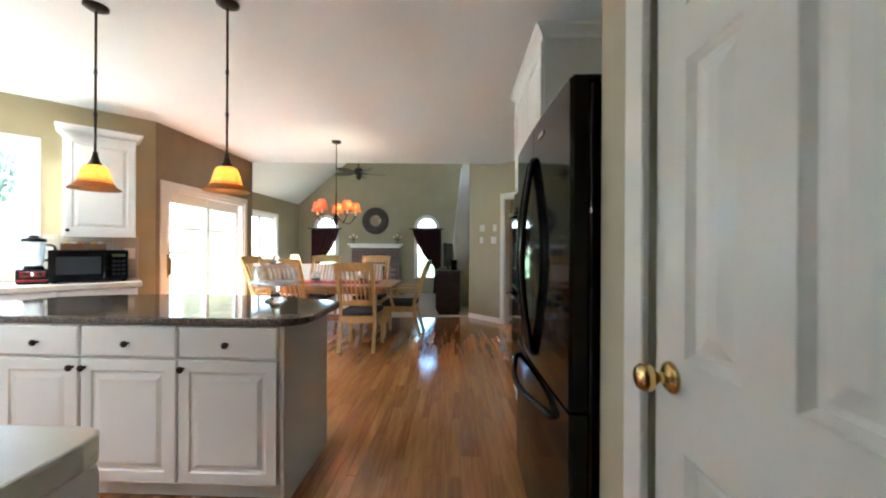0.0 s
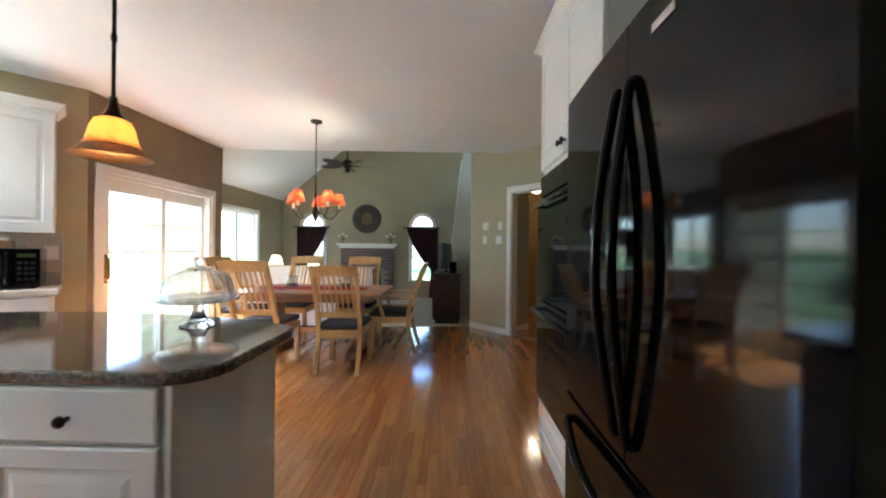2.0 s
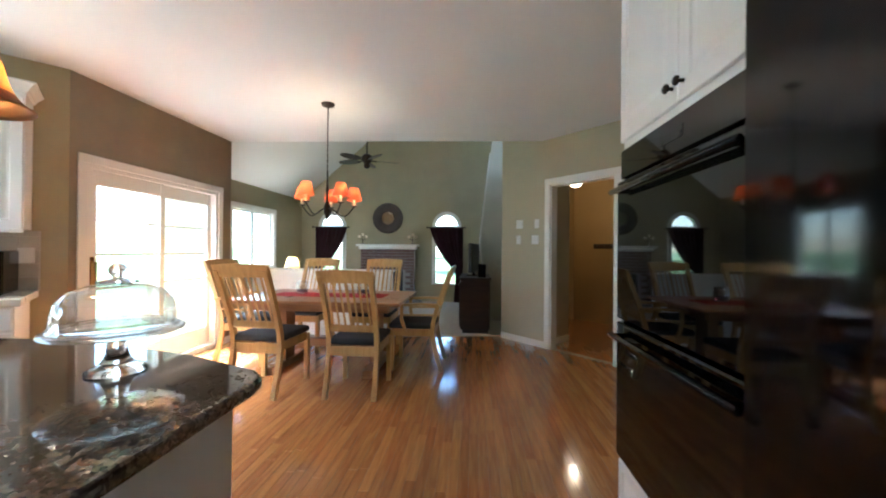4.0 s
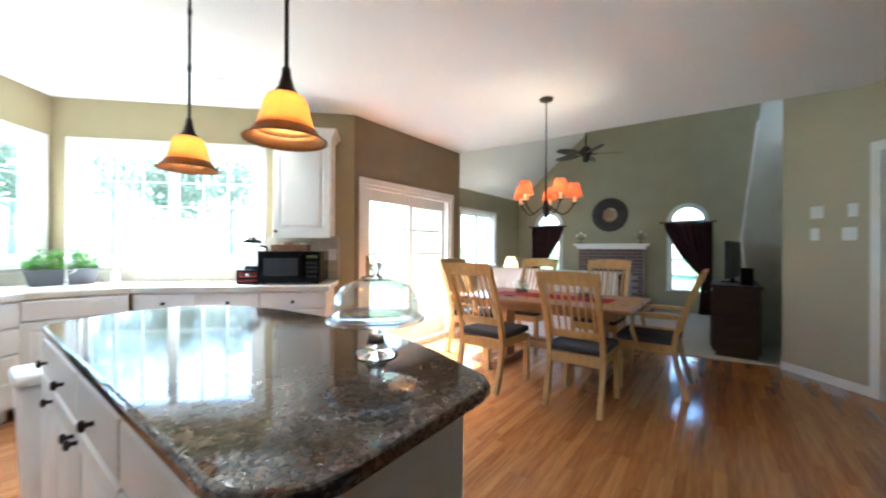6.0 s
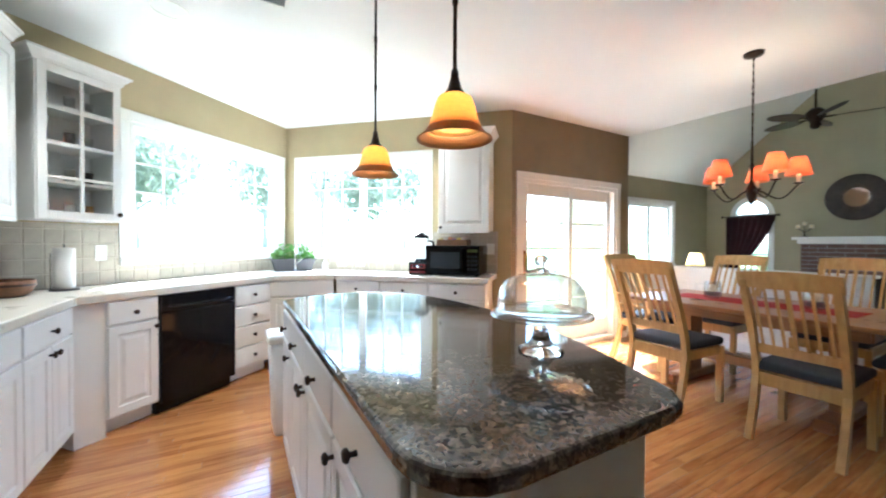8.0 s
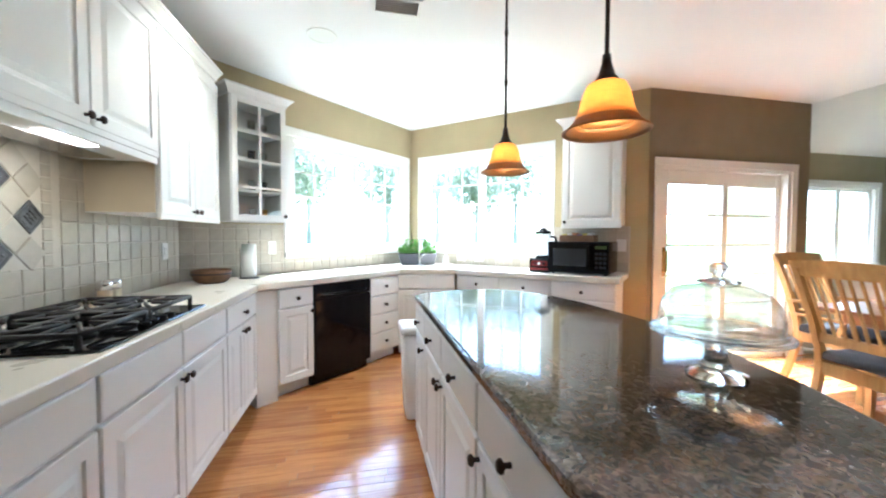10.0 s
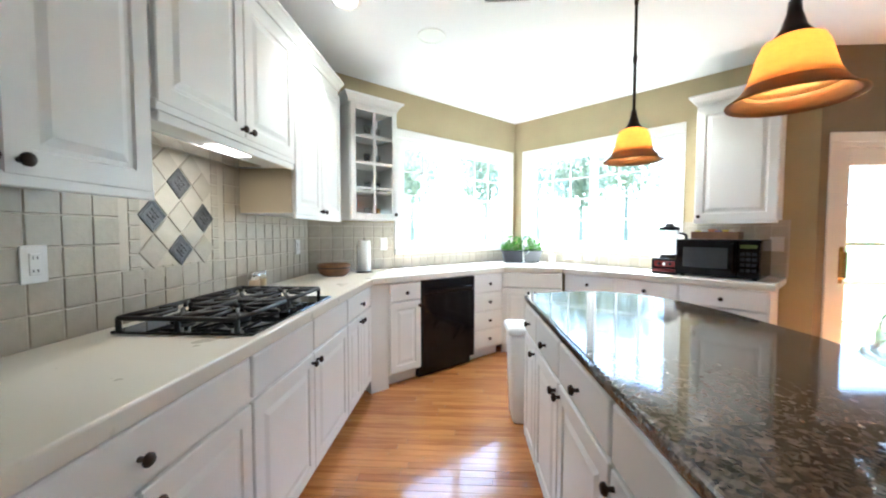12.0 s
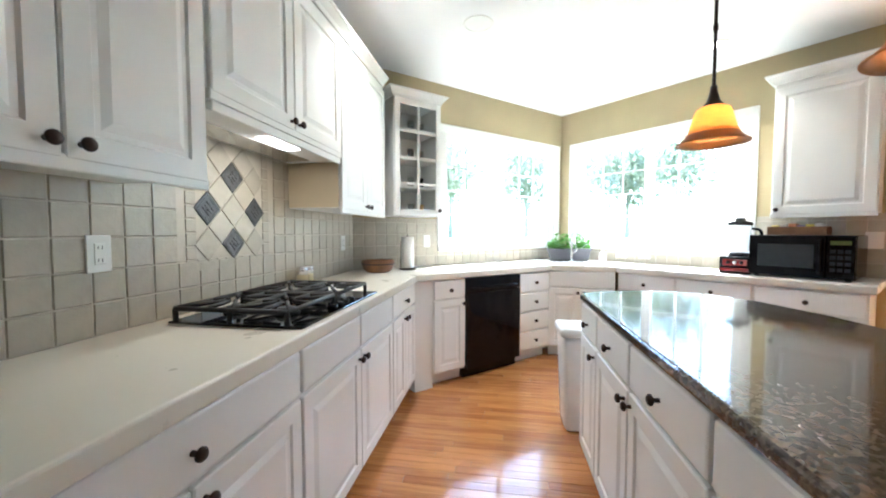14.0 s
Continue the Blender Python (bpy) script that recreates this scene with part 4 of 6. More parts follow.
def dining_chair(m, label, arms=False, w=0.44, group="chairs round the dining table"):
    """Feet of the back legs at local y = 0; the seat reaches to +y."""
    ob = thing("dining_armchair" if arms else "dining_chair", m, label, "chair", group)
    zs = [0.0, 0.12, 0.25, 0.38, 0.5, 0.65, 0.8, 0.92, 1.0]
    for sx in (-1, 1):
        part("back_post", bar(bmesh.new(), [(sx * (w / 2 - 0.02), back_y(z) - 0.0, z) for z in zs], 0.036, 0.042), CHAIRWOOD, ob)
        part("front_leg", bar(bmesh.new(), [(sx * (w / 2 - 0.015), 0.50, 0.0), (sx * (w / 2 - 0.015), 0.50, 0.2), (sx * (w / 2 - 0.015), 0.50, 0.41)], 0.038, 0.038), CHAIRWOOD, ob)
        part("side_rail", B(sx * (w / 2 - 0.018) - 0.011, sx * (w / 2 - 0.018) + 0.011, back_y(0.38) + 0.02, 0.485, 0.35, 0.42, bevel=0.003), CHAIRWOOD, ob)
    part("front_rail", B(-w / 2 + 0.035, w / 2 - 0.035, 0.49, 0.51, 0.35, 0.42, bevel=0.003), CHAIRWOOD, ob)
    yb = back_y(0.36)
    part("back_rail", B(-w / 2 + 0.035, w / 2 - 0.035, yb - 0.012, yb + 0.012, 0.33, 0.41, bevel=0.003), CHAIRWOOD, ob)
    # lower and top rails of the back
    y1, y2 = back_y(0.56), back_y(0.97)
    part("lower_rail", B(-w / 2 + 0.036, w / 2 - 0.036, y1 - 0.012, y1 + 0.012, 0.535, 0.59, bevel=0.004), CHAIRWOOD, ob)
    bm = bmesh.new()
    n = 10
    lo, hi = [], []
    for i in range(n + 1):
        x = -w / 2 - 0.006 + (w + 0.012) * i / n
        bow = -0.018 * math.cos(math.pi * (i / n - 0.5))
        top = 1.035 + 0.012 * math.cos(math.pi * (i / n - 0.5))
        lo.append([bm.verts.new((x, back_y(0.945) + bow + dy, 0.945)) for dy in (-0.013, 0.013)])
        hi.append([bm.verts.new((x, back_y(1.03) + bow + dy, top)) for dy in (-0.013, 0.013)])
    for i in range(n):
        bm.faces.new((lo[i][0], lo[i + 1][0], hi[i + 1][0], hi[i][0]))
        bm.faces.new((lo[i][1], hi[i][1], hi[i + 1][1], lo[i + 1][1]))
        bm.faces.new((hi[i][0], hi[i + 1][0], hi[i + 1][1], hi[i][1]))
        bm.faces.new((lo[i][0], lo[i][1], lo[i + 1][1], lo[i + 1][0]))
    for k in (0, n):
        bm.faces.new((lo[k][0], lo[k][1], hi[k][1], hi[k][0]))
    bmesh.ops.recalc_face_normals(bm, faces=bm.faces)
    part("top_rail", bm, CHAIRWOOD, ob)
    for i in range(7):
        x = (-3 + i) * (w - 0.11) / 6.4
        part("slat", bar(bmesh.new(), [(x, back_y(z) + bow, z) for z, bow in ((0.585, 0.0), (0.70, -0.006), (0.82, -0.012), (0.95, -0.012))], 0.013 if i != 3 else 0.022, 0.010), CHAIRWOOD, ob)
    bm = B(-w / 2 + 0.004, w / 2 - 0.004, 0.075, 0.535, 0.42, 0.475, bevel=0.022, seg=3)
    part("seat", bm, SEAT, ob, "dark grey upholstered seat pad", True)
    if arms:
        for sx in (-1, 1):
            xx = sx * (w / 2 + 0.012)
            part("armrest", bar(bmesh.new(), [(xx, back_y(0.68), 0.665), (xx, 0.2, 0.672), (xx, 0.40, 0.66), (xx, 0.46, 0.645)], 0.045, 0.024), CHAIRWOOD, ob)
            part("arm_post", bar(bmesh.new(), [(xx, 0.36, 0.40), (xx, 0.40, 0.52), (xx, 0.40, 0.655)], 0.026, 0.030), CHAIRWOOD, ob)
            part("arm_bar", bar(bmesh.new(), [(xx, back_y(0.57) + 0.01, 0.565), (xx, 0.395, 0.56)], 0.018, 0.018), CHAIRWOOD, ob)
    return ob


SIDE = "honey oak slat-back dining chair with a dark grey seat"
CS = Matrix.Scale(1.04, 4)
c0 = dining_chair(pose(-1.264, 4.33, 0) @ CS, SIDE)
copy_thing(c0, pose(-2.10, 4.28, 0, 0, 0, -3) @ CS)
copy_thing(c0, pose(-1.46, 6.20, 0, 0, 0, 180) @ CS)
copy_thing(c0, pose(-2.33, 6.18, 0, 0, 0, 180) @ CS)
LEAN[0] = 0.20
a0 = dining_chair(pose(-0.565, 5.38, 0, 0, 0, 90) @ CS, "honey oak dining armchair with slatted back and dark grey seat", True, 0.50)
copy_thing(a0, pose(-3.02, 5.34, 0, 0, 0, -90) @ CS)

tb = thing("dining_table", pose(-1.765, 5.20, 0), "medium oak trestle dining table with a plain top", "table")
part("tabletop", B(-0.85, 0.845, -0.52, 0.53, 0.730, 0.762, bevel=0.008, seg=2), TABLEWOOD, tb)
bm = bmesh.new()
box(bm, -0.70, 0.70, -0.36, -0.335, 0.64, 0.73, bevel=0.003)
box(bm, -0.70, 0.70, 0.335, 0.36, 0.64, 0.73, bevel=0.003)
part("apron", bm, TABLEWOOD, tb)
for sx in (-1, 1):
    part("apron_end", B(sx * 0.70 - 0.0125, sx * 0.70 + 0.0125, -0.334, 0.334, 0.64, 0.73, bevel=0.003), TABLEWOOD, tb)
    part("trestle_post", B(sx * 0.50 - 0.05, sx * 0.50 + 0.05, -0.10, 0.10, 0.08, 0.64, bevel=0.006), TABLEWOOD, tb)
    part("trestle_foot", B(sx * 0.50 - 0.055, sx * 0.50 + 0.055, -0.36, 0.36, 0.0, 0.08, bevel=0.012), TABLEWOOD, tb)
part("stretcher", B(-0.45, 0.45, -0.04, 0.04, 0.22, 0.30, bevel=0.006), TABLEWOOD, tb)
ob = part("table_runner", B(-0.62, 0.60, -0.17, 0.17, 0.7625, 0.7655, bevel=0.001), RED)
ob.matrix_world = pose(-1.765, 5.20, 0)
tagged(ob, "red cloth runner lying on the dining table", "table runner")


def candle_jar(m):
    ob = thing("candle_jar", m, "clear glass jar with a candle on the table runner", "candle holder", "jars on the table")
    g = part("jar", lathe([(0.0, 0.001), (0.055, 0.002), (0.068, 0.02), (0.07, 0.08), (0.058, 0.15)], 20), THIN, ob, "", True)
    g.visible_shadow = False
    part("pebbles", lathe([(0.0, 0.014), (0.058, 0.024), (0.062, 0.055), (0.03, 0.062), (0.0, 0.06)], 14), GREY_PLASTIC, ob, "dark pebble filling")
    part("candle", lathe([(0.0, 0.06), (0.028, 0.06), (0.028, 0.12), (0.0, 0.12)], 14), LINEN, ob, "pale candle", True)
    return ob


j = candle_jar(pose(-2.09, 5.20, 0.766))
copy_thing(j, pose(-1.42, 5.23, 0.766))

# white half wall towards the living room
hw = thing("half_wall", pose(0, 0, 0), "white panelled half wall between dining and living room", "wall")
hw["kind"] = "structure"
part("panel_core", B(-3.505, -1.42, 6.56, 6.67, 0, 0.935), TRIM, hw)
part("cap", B(-3.505, -1.39, 6.53, 6.70, 0.935, 0.965, bevel=0.006), TRIM, hw)
for i in range(4):
    part("raised_panel", panel_bm(0.45, 0.64, 0.012, 0.03, z0=0.15, x0=0), TRIM, hw).matrix_local = pose(-3.45 + i * 0.51, 6.56, 0)
part("skirting", B(-3.505, -1.405, 6.547, 6.5585, 0, 0.10, bevel=0.003), TRIM, hw)


# ---- lamps ----
def bulb_light(m, power, r=0.03, col=(1.0, 0.72, 0.42)):
    d = bpy.data.lights.new("bulb", "POINT")
    d.energy, d.color, d.shadow_soft_size = power, col, r
    ob = new("bulb_light", d)
    ob.matrix_world = m
    return ob


def pendant(x, y, zc):
    """zc: the rim's height."""
    ob = thing("pendant_lamp", pose(x, y, zc), "amber glass bell pendant lamp on a bronze rod, lit", "pendant lamp", "pendants over the island")
    top = CEIL_Z - zc
    part("canopy", lathe([(0.0, top), (0.062, top), (0.062, top - 0.012), (0.03, top - 0.03), (0.0, top - 0.03)], 24), BRONZE, ob, "", True)
    bm = tube(bmesh.new(), (0, 0, 0.21), (0, 0, top - 0.02), 0.0065)
    for z in (0.45, 0.70):
        if z < top - 0.1:
            tube(bm, (0, 0, z - 0.012), (0, 0, z + 0.012), 0.0095)
    part("rod", bm, BRONZE, ob, "", True)
    part("socket_cup", lathe([(0.0, 0.225), (0.012, 0.225), (0.014, 0.20), (0.024, 0.165), (0.036, 0.148), (0.038, 0.135), (0.0, 0.135)], 20), BRONZE, ob, "", True)
    prof = [(0.036, 0.145), (0.055, 0.135), (0.066, 0.11), (0.073, 0.08), (0.080, 0.055), (0.089, 0.037), (0.086, 0.034), (0.077, 0.053), (0.070, 0.08), (0.063, 0.108), (0.053, 0.131), (0.036, 0.141)]
    part("shade", lathe(prof, 32, closed=True), AMBER, ob, "amber marbled glass shade", True)
    rim = [(0.0892, 0.0365), (0.096, 0.026), (0.112, 0.010), (0.124, 0.003), (0.123, -0.001), (0.110, 0.006), (0.093, 0.022), (0.0862, 0.0335)]
    part("shade_rim", lathe(rim, 32, closed=True), AMBER_RIM, ob, "flared brown amber rim", True)
    bm = bmesh.new()
    bmesh.ops.create_uvsphere(bm, u_segments=14, v_segments=10, radius=0.024, matrix=Matrix.Translation((0, 0, 0.085)))
    tube(bm, (0, 0, 0.10), (0, 0, 0.135), 0.013)
    part("bulb", bm, BULB, ob, "glowing bulb", True)
    bulb_light(pose(x, y, zc + 0.075), 0.45)
    return ob


pendant(-1.415, 2.087, 1.58)
pendant(-2.224, 2.092, 1.595)


def chandelier(x, y):
    z0 = CEIL_Z
    ob = thing("chandelier", pose(x, y, 0), "bronze five-arm chandelier with orange fabric shades, lit", "chandelier")
    part("canopy", lathe([(0.0, z0), (0.065, z0), (0.06, z0 - 0.02), (0.015, z0 - 0.035), (0.0, z0 - 0.035)], 24), BRONZE, ob, "", True)
    bm = bmesh.new()
    z = z0 - 0.03
    k = 0
    while z > 2.02:
        box(bm, -0.006, 0.006, -0.002, 0.002, z - 0.03, z, m=Matrix.Rotation(radians(90 * (k % 2)), 4, "Z"))
        z -= 0.026
        k += 1
    part("chain", bm, BRONZE, ob)
    part("stem", lathe([(0.0, 2.03), (0.008, 2.03), (0.010, 1.86), (0.018, 1.84), (0.010, 1.82), (0.010, 1.73), (0.022, 1.70), (0.034, 1.67), (0.034, 1.62), (0.018, 1.58), (0.012, 1.555), (0.0, 1.54)], 18), BRONZE, ob, "", True)
    for i in range(5):
        a = 2 * math.pi * i / 5 + 0.55
        ca, sa = math.cos(a), math.sin(a)
        pts = []
        for t in range(9):
            u = t / 8
            r = 0.03 + 0.235 * u
            zz = 1.655 + 0.03 * u - 0.085 * math.sin(math.pi * u ** 1.25) ** 1.2
            pts.append((ca * r, sa * r, zz))
        arm = curve_tube("arm", pts, 0.006, BRONZE, ob)
        c = (ca * 0.265, sa * 0.265, 0)
        zz = pts[-1][2]
        part("drip_pan", lathe([(0.0, zz), (0.032, zz + 0.006), (0.030, zz + 0.012), (0.0, zz + 0.012)], 16, at=c), BRONZE, arm, "", True)
        part("candle_sleeve", lathe([(0.0, zz + 0.012), (0.012, zz + 0.012), (0.012, zz + 0.085), (0.0, zz + 0.085)], 12, at=c), LINEN, arm, "cream candle sleeve", True)
        sh = [(0.078, zz + 0.065), (0.044, zz + 0.195), (0.0425, zz + 0.195), (0.0765, zz + 0.065)]
        part("shade", lathe(sh, 22, at=c, closed=True), ORANGE, arm, "orange fabric shade", True)
        bm = bmesh.new()
        bmesh.ops.create_uvsphere(bm, u_segments=10, v_segments=8, radius=0.013, matrix=Matrix.Translation((c[0], c[1], zz + 0.105)))
        part("bulb", bm, BULB, arm, "glowing bulb", True)
        bulb_light(pose(x + c[0], y + c[1], zz + 0.125), 0.4, 0.015)
    return ob


chandelier(-1.69, 4.875)


def can_light(x, y, lit=True):
    ob = thing("recessed_light", pose(x, y, CEIL_Z), "white recessed ceiling light, lit", "ceiling light", "recessed lights")
    part("trim_ring", lathe([(0.095, -0.001), (0.093, -0.006), (0.070, -0.008), (0.066, -0.001)], 28), TRIM, ob, "", True)
    part("lens", lathe([(0.0, -0.003), (0.066, -0.003)], 24), CAN_LIGHT, ob, "glowing lens")
    d = bpy.data.lights.new("downlight", "SPOT")
    d.energy, d.spot_size, d.spot_blend, d.color, d.shadow_soft_size = 8, radians(110), 0.6, (1.0, 0.87, 0.70), 0.06
    l = new("downlight", d)
    l.matrix_world = pose(x, y, CEIL_Z - 0.02)
    return ob


for x, y in ((-3.80, 2.89), (-2.80, 0.61)):
    can_light(x, y)

sp = thing("ceiling_speaker", pose(-3.226, 1.10, CEIL_Z), "round white ceiling speaker grille", "speaker")
part("ring", lathe([(0.105, -0.001), (0.103, -0.006), (0.094, -0.007), (0.093, -0.001)], 32), TRIM, sp, "", True)
part("grille", lathe([(0.0, -0.005), (0.093, -0.004)], 30), WHITE_PLASTIC, sp)
vt = thing("ceiling_vent", pose(-2.775, 1.59, CEIL_Z, 0, 0, 90), "white metal ceiling air vent", "vent")
bm = bmesh.new()
for a in ((-0.15, 0.15, -0.085, -0.065), (-0.15, 0.15, 0.065, 0.085), (-0.15, -0.13, -0.065, 0.065), (0.13, 0.15, -0.065, 0.065)):
    box(bm, *a, -0.008, -0.001)
part("frame", bm, WHITE_PLASTIC, vt)
# Grey sheet behind the slats stands in for the shade in the duct.
part("duct_shade", B(-0.13, 0.13, -0.065, 0.065, -0.003, -0.001), mat("vent_shade_grey", (0.35, 0.35, 0.35), 0.6), vt)
for i in range(7):
    part("slat", B(-0.13, 0.13, -0.006, 0.006, -0.001, 0.001, m=Matrix.Translation((0, -0.055 + i * 0.0183, -0.006)) @ Matrix.Rotation(radians(35), 4, "X")), WHITE_PLASTIC, vt)

# ---- on the island ----
cs = thing("cake_stand", pose(-1.214, 2.28, 0.914), "clear glass footed cake stand with a domed cover", "cake stand")
K = 0.96
p = part("foot", lathe([(r_ * K, z_ * K) for r_, z_ in ((0.0, 0.0), (0.072, 0.0), (0.070, 0.008), (0.040, 0.022), (0.026, 0.05), (0.022, 0.085), (0.034, 0.102), (0.0, 0.104))], 32), CRYSTAL, cs, "", True)
p.visible_shadow = False
part("plate", lathe([(r_ * K, z_ * K) for r_, z_ in ((0.0, 0.1045), (0.13, 0.106), (0.153, 0.111), (0.158, 0.122), (0.150, 0.126), (0.138, 0.118), (0.0, 0.112))], 40), THIN, cs, "", True)
part("dome", lathe([(r_ * K, z_ * K) for r_, z_ in ((0.139, 0.120), (0.143, 0.124), (0.139, 0.128), (0.1385, 0.165), (0.130, 0.20), (0.108, 0.228), (0.065, 0.245), (0.022, 0.250), (0.0, 0.251))], 40), THIN, cs, "thin glass dome", True)
def bead(name, r_, z_, t_, label):
    """A rounded glass ring of radius r_ at height z_."""
    prof = [(r_ + t_ * math.cos(a * math.pi / 4), z_ + t_ * math.sin(a * math.pi / 4)) for a in range(8)]
    part(name, lathe(prof, 48, closed=True), CRYSTAL, cs, label, True).visible_shadow = False


bead("plate_rim", 0.156 * K, 0.118 * K, 0.0055, "thick glass plate rim")
bead("dome_rim", 0.1425 * K, 0.129 * K, 0.004, "rolled glass dome rim")
part("knob", lathe([(r_ * K, z_ * K) for r_, z_ in ((0.0, 0.2515), (0.050, 0.2515), (0.049, 0.256), (0.026, 0.261), (0.014, 0.264), (0.011, 0.268), (0.021, 0.280), (0.022, 0.294), (0.012, 0.305), (0.0, 0.307))], 20), CRYSTAL, cs, "round glass knob", True)

tc = thing("trash_can", pose(-3.02, 1.81, 0), "tall white plastic kitchen waste bin with a lid", "trash can")
bm = bmesh.new()
for z0, z1, a, b in ((0.0, 0.60, 0.105, 0.125),):
    v0 = [bm.verts.new((sx * a, sy * (a + 0.04), z0)) for sx, sy in ((-1, -1), (1, -1), (1, 1), (-1, 1))]
    v1 = [bm.verts.new((sx * b, sy * (b + 0.045), z1)) for sx, sy in ((-1, -1), (1, -1), (1, 1), (-1, 1))]
    for i in range(4):
        bm.faces.new((v0[i], v0[(i + 1) % 4], v1[(i + 1) % 4], v1[i]))
    bm.faces.new(v0[::-1])
    bm.faces.new(v1)
bmesh.ops.bevel(bm, geom=list(bm.edges), offset=0.03, segments=3, affect="EDGES", profile=0.5)
part("bin", bm, WHITE_PLASTIC, tc, "", True)
part("lid", B(-0.14, 0.14, -0.185, 0.185, 0.60, 0.655, bevel=0.022, seg=3), WHITE_PLASTIC, tc, "", True)

# ---- on the counter ----
ct = thing("cooktop", pose(-2.105, 0.345, COUNTER), "black gas cooktop with cast iron grates", "cooktop")
part("glass", B(-0.38, 0.38, -0.255, 0.265, 0.001, 0.010, bevel=0.003), BLACKGLASS, ct)
for gx in (-0.19, 0.19):
    bm = bmesh.new()
    x0, x1, y0, y1, z = gx - 0.175, gx + 0.175, -0.235, 0.20, 0.054
    for a, b in (((x0, y0), (x1, y0)), ((x1, y0), (x1, y1)), ((x1, y1), (x0, y1)), ((x0, y1), (x0, y0)), ((x0, -0.018), (x1, -0.018))):
        tube(bm, (*a, z), (*b, z), 0.0095, seg=8)
    for cx, cy in ((x0, y0), (x1, y0), (x1, y1), (x0, y1), (x0, -0.018), (x1, -0.018)):
        tube(bm, (cx, cy, 0.009), (cx, cy, z), 0.0095, seg=8)
    for cy in (-0.127, 0.091):
        for a in range(4):
            an = math.pi / 4 + a * math.pi / 2
            ex, ey = gx + 0.9 * 0.175 * math.copysign(1, math.cos(an)), cy + 0.108 * math.copysign(1, math.sin(an))
            tube(bm, (gx + 0.045 * math.cos(an), cy + 0.03 * math.sin(an), z + 0.006), (ex, ey, z), 0.008, seg=6)
        for ux, uy in ((1, 0), (-1, 0), (0, 1), (0, -1)):
            tube(bm, (gx + ux * 0.04, cy + uy * 0.03, z + 0.004), (gx + ux * 0.17, cy + uy * 0.106, z), 0.0075, seg=6)
    part("grate", bm, IRON, ct, "", True)
    for cy in (-0.127, 0.091):
        b = part("burner", lathe([(0.0, 0.010), (0.05, 0.010), (0.047, 0.022), (0.036, 0.026), (0.036, 0.034), (0.0, 0.036)], 20, at=(gx, cy, 0)), IRON, ct, "", True)
for i in range(4):
    part("control_knob", lathe([(0.0, 0.010), (0.022, 0.010), (0.019, 0.03), (0.0, 0.032)], 16, at=(-0.09 + i * 0.06, 0.235, 0)), BLACK, ct, "", True)
for i, xx in enumerate((-2.66, -2.73)):
    ob = thing("spice_jar", pose(xx, 0.075, COUNTER) @ Matrix.Scale(1.2, 4), "small steel-lidded glass spice shaker", "spice jar", "spice shakers")
    part("jar", lathe([(0.0, 0.0), (0.024, 0.0), (0.026, 0.01), (0.026, 0.06), (0.0, 0.06)], 18), LINEN, ob, "", True)
    part("lid", lathe([(0.0, 0.06), (0.027, 0.06), (0.027, 0.095), (0.02, 0.10), (0.0, 0.10)], 18), CHROME, ob, "chrome lid", True)

bk = thing("basket_bowl", M_W1 @ pose(0.13, -0.25, COUNTER), "round brown woven basket bowl", "bowl")
part("bowl", lathe([(0.0, 0.0), (0.085, 0.0), (0.115, 0.02), (0.13, 0.06), (0.135, 0.095), (0.127, 0.098), (0.12, 0.06), (0.105, 0.025), (0.0, 0.012)], 32), RATTAN, bk, "", True)
bm = bmesh.new()
bmesh.ops.create_cone(bm, segments=32, radius1=0.138, radius2=0.138, depth=0.012, matrix=Matrix.Translation((0, 0, 0.07)))
part("band", bm, DARKWOOD, bk, "dark woven band")
pt = thing("paper_towel_holder", M_W1 @ pose(0.445, -0.18, COUNTER), "white paper towel roll on a wire stand", "paper towel")
part("roll", lathe([(0.018, 0.012), (0.055, 0.012), (0.055, 0.285), (0.018, 0.285)], 28, closed=True), PAPER, pt, "", True)
bm = lathe([(0.0, 0.0), (0.075, 0.0), (0.075, 0.006), (0.0, 0.008)], 24)
tube(bm, (0, 0, 0), (0, 0, 0.31), 0.005)
tube(bm, (-0.07, 0, 0.0), (-0.07, 0, 0.25), 0.003)
part("stand", bm, IRON, pt, "black wire stand", True)

# planter with herbs behind the sink, in the corner
px, py = -4.99, 2.035
pl = thing("herb_planter", pose(px, py, COUNTER, 0, 0, 90), "dark grey window planter full of green herbs", "planter")
bm = bmesh.new()
v0 = [bm.verts.new((sx * 0.20, sy * 0.06, 0.0)) for sx, sy in ((-1, -1), (1, -1), (1, 1), (-1, 1))]
v1 = [bm.verts.new((sx * 0.235, sy * 0.08, 0.135)) for sx, sy in ((-1, -1), (1, -1), (1, 1), (-1, 1))]
for i in range(4):
    bm.faces.new((v0[i], v0[(i + 1) % 4], v1[(i + 1) % 4], v1[i]))
bm.faces.new(v0[::-1])
bm.faces.new(v1)
bmesh.ops.bevel(bm, geom=list(bm.edges), offset=0.008, segments=2, affect="EDGES", profile=0.5)
part("box", bm, GREY_PLASTIC, pl)
part("rim", B(-0.242, 0.242, -0.087, 0.087, 0.128, 0.142, bevel=0.005), GREY_PLASTIC, pl)
rnd = random.Random(5)
bm = bmesh.new()
